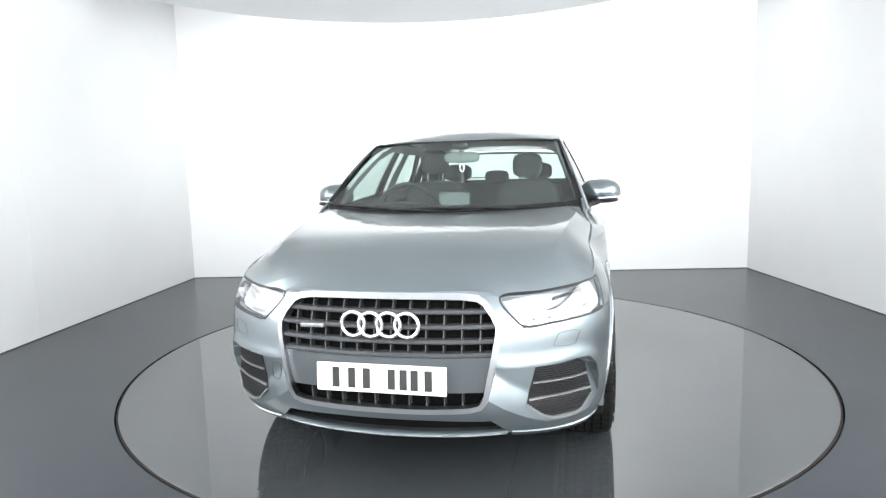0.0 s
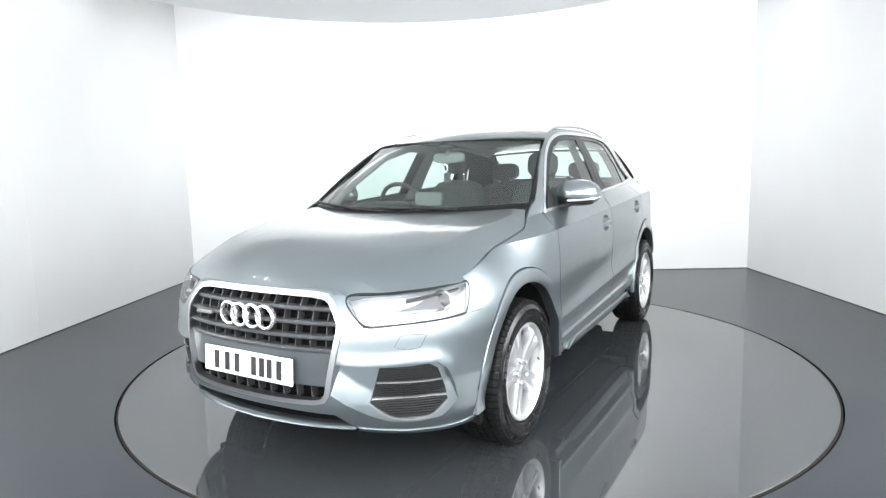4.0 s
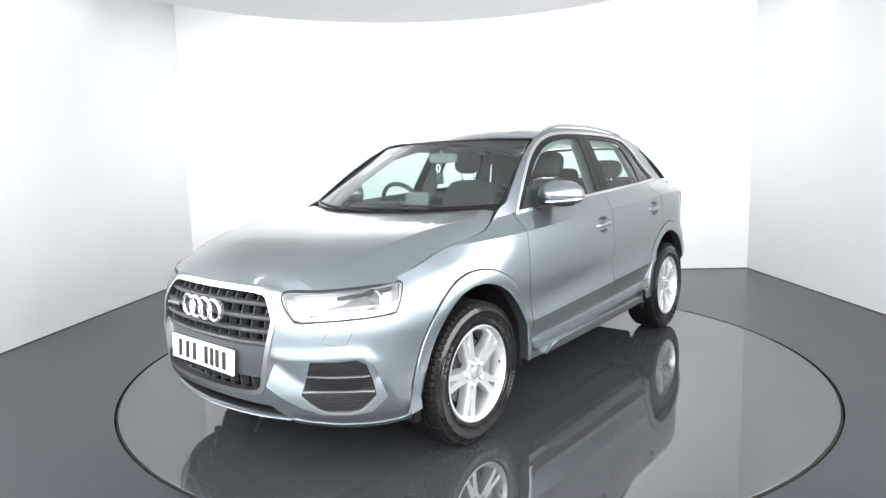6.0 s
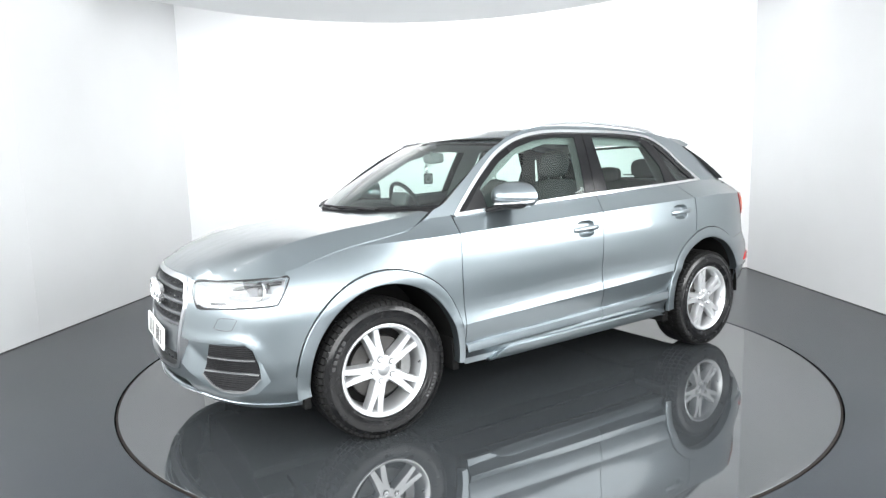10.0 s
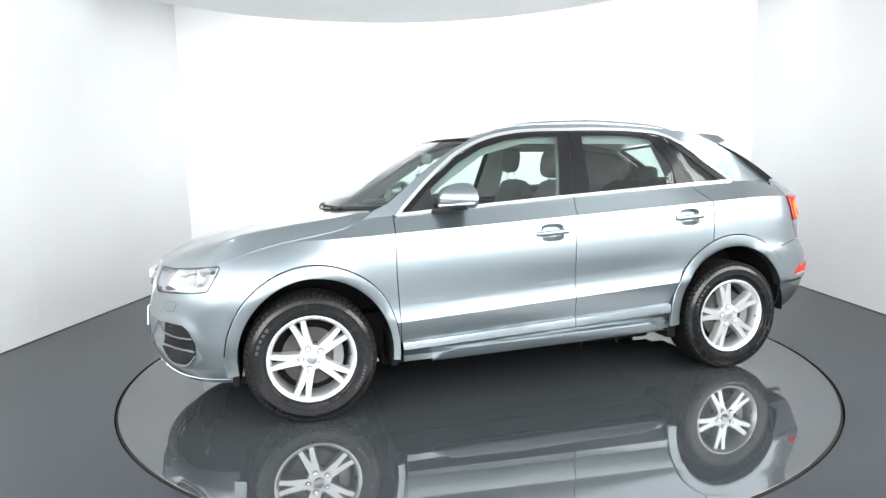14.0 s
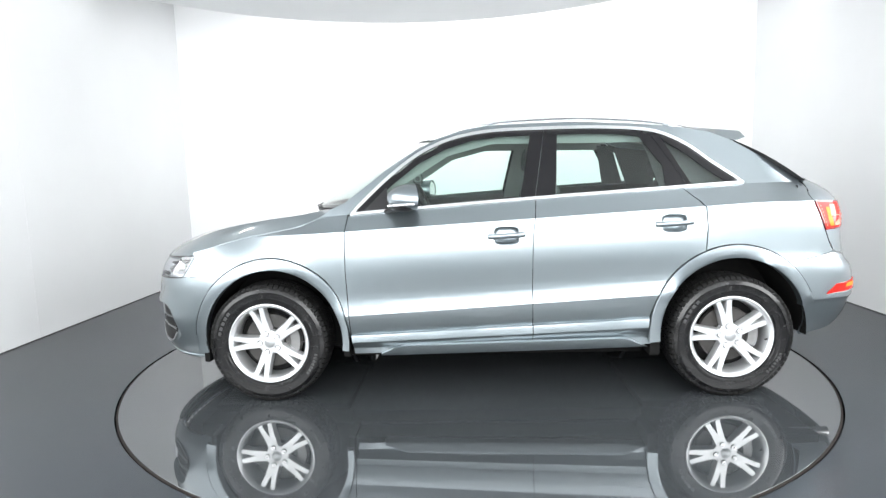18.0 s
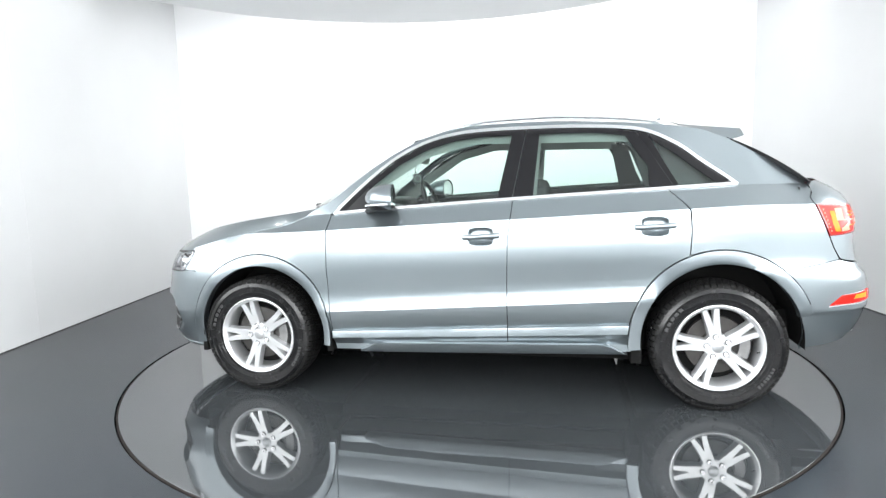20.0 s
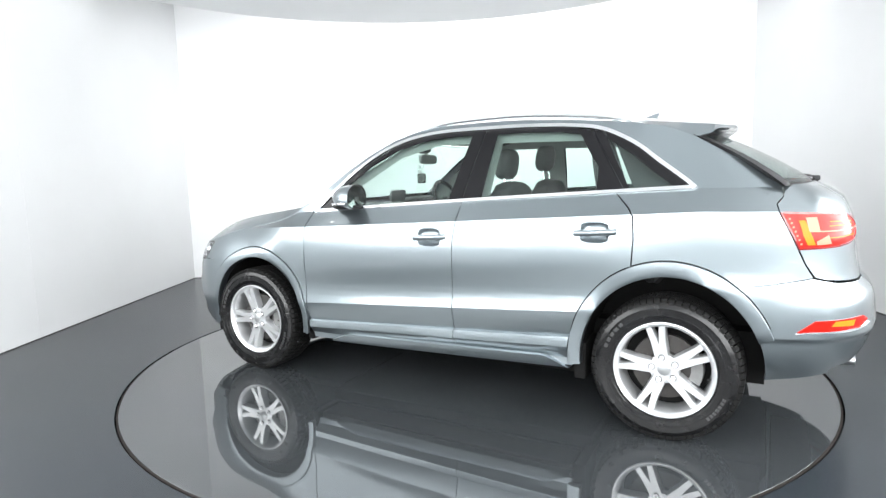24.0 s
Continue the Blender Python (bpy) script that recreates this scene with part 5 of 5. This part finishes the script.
def back_details():
    # spoiler
    bm = bmesh.new()
    def top(u, k):
        x = -1.14 - k * (0.405 - 0.08 * u * u)
        p = roof_skin(u * 0.90, max(x, -1.2))
        return Vector((x, p.y * (1 - 0.04 * k), roof_skin(u * 0.90, -1.14).z + 0.003 - (0.060 - 0.028 * u ** 4) * k))
    us, ks = steps(-1, 1, 24), steps(0, 1, 10)
    side_low = curve((-1.14, 1.505), (-1.25, 1.484), (-1.375, 1.436), (-1.43, 1.447), (-1.50, 1.468), (-1.6, 1.478))

    def under(u, k):
        p = top(u, k)
        thick = 0.014 + 0.03 * (1 - k)
        q = p - Vector((0, 0, thick))
        z = side_low(p.x)
        low = Vector((p.x, math.copysign(min(skin(sx(max(p.x, -1.44), z), z).y - 0.004, 0.625), u), z))
        return q.lerp(low, abs(u) ** 8)
    sheet(bm, top, us, ks, flip=True)
    sheet(bm, under, us, ks)
    sheet(bm, lambda u, d: top(u, 1.0).lerp(under(u, 1.0), d), us, (0, 1), flip=True)
    for u in (-1, 1):
        sheet(bm, lambda k, d: top(u, k).lerp(under(u, k), d), ks, (0, 1), flip=u > 0)
    bmesh.ops.remove_doubles(bm, verts=bm.verts, dist=1e-5)
    bmesh.ops.recalc_face_normals(bm, faces=bm.faces)
    part("roof_spoiler", bm, M_PAINT, car, "painted roof spoiler")
    for u in (-1, 1):
        bm = bmesh.new()
        tube(bm, [under(u, k) + Vector((0, 0.002 * u, -0.003)) for k in steps(0.70, 1.0, 6)], 0.0045, 8)
        part("spoiler_edge", bm, M_PAINT, car, "bright lower edge of the spoiler")
    # tail lamp details
    N = lambda y, z: (ry(y, z), z)
    X = lambda x, z: (sx(x, z), z)
    for right in (False, True):
        K = dict(mirror=right, creases=False, rim=0.0, cell=0.03)
        lamp = new("tail_lamp")
        lamp.parent = car
        outer = [X(-1.752, 1.083), X(-1.792, 1.005), X(-1.828, 0.928), N(0.70, 0.934), N(0.58, 0.944), N(0.505, 0.960), N(0.468, 0.982), N(0.460, 1.008), N(0.475, 1.030), N(0.52, 1.052), N(0.60, 1.066), N(0.70, 1.076)]
        part("lamp_body", patch([outer], off=0.004, mirror=right, creases=False, rim=0.01, cell=0.03), M_RED, lamp, "red tail lamp")
        part("lamp_edge", ribbon(finer(outer, 0.02), 0.010, -0.004, 0.0062, right, closed=True), M_DARKRED, lamp, "dark red lamp edge")
        mid = [X(-1.86, 1.003), X(-1.93, 1.001), N(0.66, 1.000), N(0.50, 1.004)]
        part("mid_bar", ribbon(resample(mid, 0.03), 0.006, 0.0, 0.0085, right), M_PALE, lamp, "pale bar across the lamp")
        amber = [X(-1.818, 1.050), X(-1.838, 0.985), X(-1.856, 0.945), X(-1.885, 0.945), X(-1.868, 0.99), X(-1.842, 1.05)]
        part("indicator", patch([amber], off=0.006, **K), M_ORANGE, lamp, "amber indicator field")
        pale = [X(-1.843, 1.062), X(-1.858, 1.004), X(-1.900, 1.000), X(-1.884, 1.062)]
        part("reverse_light", patch([pale], off=0.0065, **K), M_PALE, lamp, "pale reversing light")
        low = [X(-1.888, 0.960), X(-1.89, 0.944), X(-1.945, 0.947), X(-1.932, 0.986)]
        part("rear_light", patch([low], off=0.0065, **K), M_PALE, lamp, "pale lower light")
        for z0, z1 in ((1.040, 1.030), (1.022, 1.018), (0.972, 0.976)):
            bar = [X(-1.935, z0), N(0.70, z0), N(0.62, (z0 + z1) / 2), N(0.54, z1)]
            part("light_guide", ribbon(resample(bar, 0.03), 0.005, 0.0, 0.006, right), M_ORANGE, lamp, "light guide bar")
        # row of small lenses along the outer edge
        for k in range(7):
            z = 0.95 + 0.018 * k
            x = -1.822 + (z - 0.95) * 0.44 - 0.006
            part("lens_dot", patch([[X(x, z - 0.004), X(x - 0.008, z - 0.004), X(x - 0.008, z + 0.004), X(x, z + 0.004)]], off=0.006, mirror=right, creases=False, rim=0.0, cell=0.03), M_PALE, lamp)
        refl = [X(-1.832, 0.572), X(-1.90, 0.622), N(0.66, 0.632), N(0.62, 0.612), N(0.68, 0.585)]
        part("rear_reflector", patch([refl], off=0.006, mirror=right, creases=False, rim=0.01, cell=0.03), M_RED, car, "red rear reflector with an amber field")
        fog = [N(0.78, 0.620), N(0.79, 0.600), N(0.72, 0.597), N(0.71, 0.622)]
        part("reflector_field", patch([fog], off=0.0085, **K), M_ORANGE, car, "amber field of the reflector")
        edge = [X(-1.825, 0.566), X(-1.90, 0.572), N(0.70, 0.576), N(0.60, 0.592)]
        part("reflector_trim", ribbon(resample(edge, 0.03), 0.008, -0.004, 0.006, right), M_CHROME, car, "bright trim under the reflector")
        # exhaust
        bm = bmesh.new()
        sg = -1 if right else 1
        tube(bm, [Vector((-1.85, sg * 0.50, 0.385)), Vector((-2.085, sg * 0.50, 0.382))], 0.026, 20)
        if not right:
            part("exhaust_tip", bm, M_TIP, car, "bright exhaust tip")
        else:
            bm.free()
    # aerial, rear wiper, tailgate badge left plain
    bm = bmesh.new()
    z0 = roof_skin(0, -1.05).z
    for w, pts in ((0.022, ((-1.01, 0.0), (-1.115, 0.0), (-1.13, 0.036), (-1.118, 0.036))),):
        a = [bm.verts.new((x, -w * (1 - 25 * z * 0.8) * 0.5, z0 - 0.006 + z)) for x, z in pts]
        b = [bm.verts.new((x, w * (1 - 25 * z * 0.8) * 0.5, z0 - 0.006 + z)) for x, z in pts]
        bm.faces.new(a)
        bm.faces.new(b[::-1])
        for i in range(4):
            bm.faces.new((a[i], a[(i + 1) % 4], b[(i + 1) % 4], b[i]))
    bmesh.ops.recalc_face_normals(bm, faces=bm.faces)
    part("roof_aerial", bm, M_PAINT, car, "small roof aerial")
    bm = bmesh.new()
    box(bm, -1.945, -1.91, -0.005, 0.03, 1.20, 1.228, 0.008)
    tube(bm, [rear_glass(0, 0.03, 0.018), rear_glass(-0.25, 0.07, 0.012), rear_glass(-0.5, 0.09, 0.008)], 0.006, 8)
    part("rear_wiper", bm, M_BLACK, car, "black rear wiper")


def wipers_front():
    for y0, y1, k in ((-0.25, -0.68, 0), (0.33, -0.18, 1)):
        bm = bmesh.new()
        a, b = screen(y0 / 0.74, 0.004, 0.016), screen(y1 / 0.74, 0.016, 0.012)
        tube(bm, [screen(0.55 if k else -0.02, 0.0, 0.005), a, b], 0.0045, 8)
        tube(bm, [screen(y0 / 0.74 + 0.12, 0.012, 0.008), screen((y0 + y1) / 1.48, 0.026, 0.010), screen(y1 / 0.74 - 0.1, 0.022, 0.008)], 0.005, 8)
        part("wiper", bm, M_BLACK, car, "black windscreen wiper")
    bm = bmesh.new()
    sheet(bm, lambda u, v: screen(u, 0.03, 0.0).lerp(Vector((1.20 - 0.25 * u * u, 0.745 * u, 1.045 - 0.01 * u * u)), v), steps(-1, 1, 20), steps(0, 1, 3))
    part("scuttle", bm, M_BLACK, car, "black scuttle panel")


def rounded(cx, cy, cz, hx, hy, hz, p=4.0, m=None, sub=3):
    """A soft block."""
    bm = bmesh.new()
    bmesh.ops.create_icosphere(bm, subdivisions=sub, radius=1.0)
    for v in bm.verts:
        d = (abs(v.co.x) ** p + abs(v.co.y) ** p + abs(v.co.z) ** p) ** (1 / p)
        c = v.co / d
        v.co = Vector((c.x * hx, c.y * hy, c.z * hz))
        if m is not None:
            v.co = m @ v.co
        v.co += Vector((cx, cy, cz))
    return bm


def cabin():
    # dashboard and cowl over the dials (the wheel is on the right)
    bm = rounded(0.86, 0, 0.93, 0.30, 0.70, 0.145, 5)
    add(bm, rounded(0.72, -0.36, 1.06, 0.12, 0.20, 0.055, 3))
    add(bm, rounded(0.55, 0.0, 0.80, 0.20, 0.14, 0.16, 5))
    part("dashboard", bm, M_DASH, car, "dark grey dashboard")
    part("display", rounded(0.70, 0.0, 1.130, 0.012, 0.095, 0.042, 12, pose(0, 0, 0, 0, -8, 0)), M_SCREEN, car, "grey display on the dashboard")
    bm = bmesh.new()
    m = Matrix.Translation((0.455, -0.345, 1.055)) @ pose(0, 0, 0, 0, -66, 0)
    n = 40
    ring = [m @ Vector((0.183 * math.cos(2 * math.pi * k / n), 0.183 * math.sin(2 * math.pi * k / n), 0)) for k in range(n)]
    tube(bm, ring, 0.015, 10, closed=True, up=m.to_3x3() @ Vector((0, 0, 1)))
    add(bm, rounded(0, 0, -0.012, 0.06, 0.075, 0.02, 3, None))
    for v in bm.verts[n * 10:]:
        v.co = m @ v.co
    for a in (0, 180, 270):
        d = Vector((math.cos(radians(a - 90)), math.sin(radians(a - 90)), 0))
        tube(bm, [m @ (d * 0.05), m @ (d * 0.18)], 0.014, 8, up=m.to_3x3() @ Vector((0, 0, 1)))
    part("steering_wheel", bm, M_DASH, car, "black steering wheel")
    # front seats
    for sg in (-1, 1):
        seat = new("front_seat")
        seat.parent = car
        y = sg * 0.36
        part("cushion", rounded(0.02, y, 0.66, 0.26, 0.25, 0.09, 4), M_CLOTH, seat)
        part("backrest", rounded(-0.30, y, 0.93, 0.085, 0.245, 0.30, 4, pose(0, 0, 0, 0, -12, 0)), M_CLOTH, seat)
        top = 1.375 if sg < 0 else 1.335
        part("headrest", rounded(-0.315, y, top - 0.005, 0.052, 0.112, 0.092, 3.2, pose(0, 0, 0, 0, -8, 0)), M_CLOTH, seat)
        for d in (-0.06, 0.06):
            bm = bmesh.new()
            tube(bm, [Vector((-0.335, y + d, 1.15)), Vector((-0.315, y + d, top - 0.07))], 0.007, 8, up=Vector((1, 0, 0)))
            part("headrest_post", bm, M_BRIGHT, seat, "bright headrest post")
    # rear bench
    bench = new("rear_seat")
    bench.parent = car
    part("cushion", rounded(-0.92, 0, 0.68, 0.22, 0.47, 0.09, 5), M_CLOTH, bench)
    part("backrest", rounded(-1.24, 0, 0.93, 0.07, 0.62, 0.27, 6, pose(0, 0, 0, 0, -14, 0)), M_CLOTH, bench)
    for y, h in ((0.37, 0.075), (-0.37, 0.075), (0.0, 0.06)):
        part("headrest", rounded(-1.27, y, 1.285 if y else 1.24, 0.045, 0.135 if y else 0.11, h, 3.2), M_CLOTH, bench)
        for d in (-0.05, 0.05):
            bm = bmesh.new()
            tube(bm, [Vector((-1.26, y + d, 1.15)), Vector((-1.27, y + d, 1.24))], 0.006, 8, up=Vector((1, 0, 0)))
            part("headrest_post", bm, M_BRIGHT, bench, "bright headrest post")
    # headlining, pillars and door cards
    bm = bmesh.new()
    sheet(bm, lambda u, w: roof_skin(u * 0.97, 0.40 - 0.13 * u * u - w * 1.66) - Vector((0, 0, 0.030)), steps(-1, 1, 16), steps(0, 1, 14))
    part("headlining", bm, M_BEIGE, car, "pale headlining")
    for right in (False, True):
        K = dict(mirror=right, creases=False, rim=0.0)
        part("inner_b_pillar", patch([[(-0.15, 1.12), (-0.235, 1.53), (-0.385, 1.53), (-0.355, 1.12)]], off=-0.075, **K), M_PILLAR, car, "pale inner pillar trim")
        part("inner_c_pillar", patch([[(-0.95, 1.19), (-0.87, 1.50), (-0.99, 1.49), (-1.11, 1.195)], [(-1.00, 1.48), (-1.14, 1.19), (-1.70, 1.20), (-1.36, 1.43)]], off=-0.06, **K), M_CLOTH, car, "grey inner pillar trim")
        part("inner_a_pillar", patch([[(0.84, 1.08), (0.58, 1.29), (0.28, 1.46), (0.0, 1.53), (-0.9, 1.52), (-0.9, 1.46), (0.0, 1.475), (0.26, 1.41), (0.56, 1.22), (0.72, 1.06)]], off=-0.05, **K), M_PILLAR, car, "grey inner pillar trim")
        part("door_card", patch([[(0.80, 1.055), (-0.25, 1.125), (-1.06, 1.165), (-1.06, 0.92), (-0.80, 0.6), (0.8, 0.5)]], off=-0.085, **K), M_DASH, car, "dark door lining")
        bm = bmesh.new()
        sg = -1 if right else 1
        sheet(bm, lambda x, k: skin(x, z_belt(x) - 0.008 - 0.004 * k, -0.004 - 0.095 * k) * Vector((1, sg, 1)), steps(0.82, -1.35, 30), (0, 0.5, 1))
        part("door_top", bm, M_DASH, car, "dark door top lining")
        part("boot_lining", patch([[(-1.06, 1.165), (-1.70, 1.18), (-1.70, 0.88), (-1.06, 0.90)]], off=-0.07, **K), M_DASH, car, "dark boot lining")
    # interior mirror with a hanging tag
    bm = rounded(0.435, 0, 1.385, 0.018, 0.115, 0.034, 4)
    tube(bm, [Vector((0.44, 0, 1.40)), Vector((0.46, 0, 1.455))], 0.016, 10, up=Vector((0, 1, 0)))
    mirror = part("interior_mirror", bm, M_PILLAR, car, "grey interior mirror")
    bm = bmesh.new()
    tube(bm, [Vector((0.46, 0.01, 1.355)), Vector((0.486, 0.012, 1.29))], 0.002, 6, up=Vector((0, 1, 0)))
    part("cord", bm, M_PILLAR, car, "thin cord of the hanging tag")
    bm = bmesh.new()
    box(bm, 0.452, 0.520, 0.006, 0.016, 1.218, 1.288, 0.006)
    part("hanging_tag", bm, M_DASH, car, "small square dark hanging tag")
    bm = bmesh.new()
    lathe(bm, [(0.018, 0.0), (0.026, 0.0), (0.026, 0.012), (0.018, 0.012)], 24, "Y", closed=True, m=Matrix.Translation((0.486, 0.005, 1.253)))
    part("tag_ring", bm, M_PILLAR, car, "pale ring on the hanging tag")
    ring = [Vector((0.50, 0.012 + 0.013 * math.cos(radians(a)), 1.318 + 0.026 * math.sin(radians(a)))) for a in range(0, 360, 20)]
    bm = bmesh.new()
    tube(bm, ring, 0.004, 6, closed=True, up=Vector((1, 0, 0)))
    part("key_ring", bm, M_BRIGHT, car, "small silver ring on the cord")
    # sensor box behind the mirror, parcel shelf
    part("sensor_box", rounded(0.47, 0, 1.455, 0.05, 0.05, 0.025, 3), M_DASH, car, "dark sensor box on the windscreen")
    bm = bmesh.new()
    box(bm, -1.88, -1.36, -0.60, 0.60, 1.13, 1.15, 0.005)
    part("parcel_shelf", bm, M_DASH, car, "dark parcel shelf")


body_panels()
arches()
hood()
upper_body()
nose()
tail()
glazing()
chrome()
lamps_front()
inner_body()
sills()
mirrors()
handles()
back_details()
wipers_front()
cabin()
for cx in (1.3015, -1.3015):
    for side in (1, -1):
        wheel(cx, side, 71 if cx > 0 else 78)

# ---- what moves: the turntable carries the car round ----
AXIS = (0.1522, -0.0291)   # the turntable's axis in the car's own plan
TURN = [(0, -100.5), (5, -122.53), (7, -131.38), (10, -144.64), (14, -162.27), (17, -175.47), (21, -193.0), (22.5, -199.55), (24, -205.95)]


def motions():
    walk(car, [(t, pose(0, 0, 0, 0, 0, a) @ Matrix.Translation((-AXIS[0], -AXIS[1], 0))) for t, a in TURN])
    walk(table, [(t, pose(0, 0, 0, 0, 0, a)) for t, a in TURN])


motions()
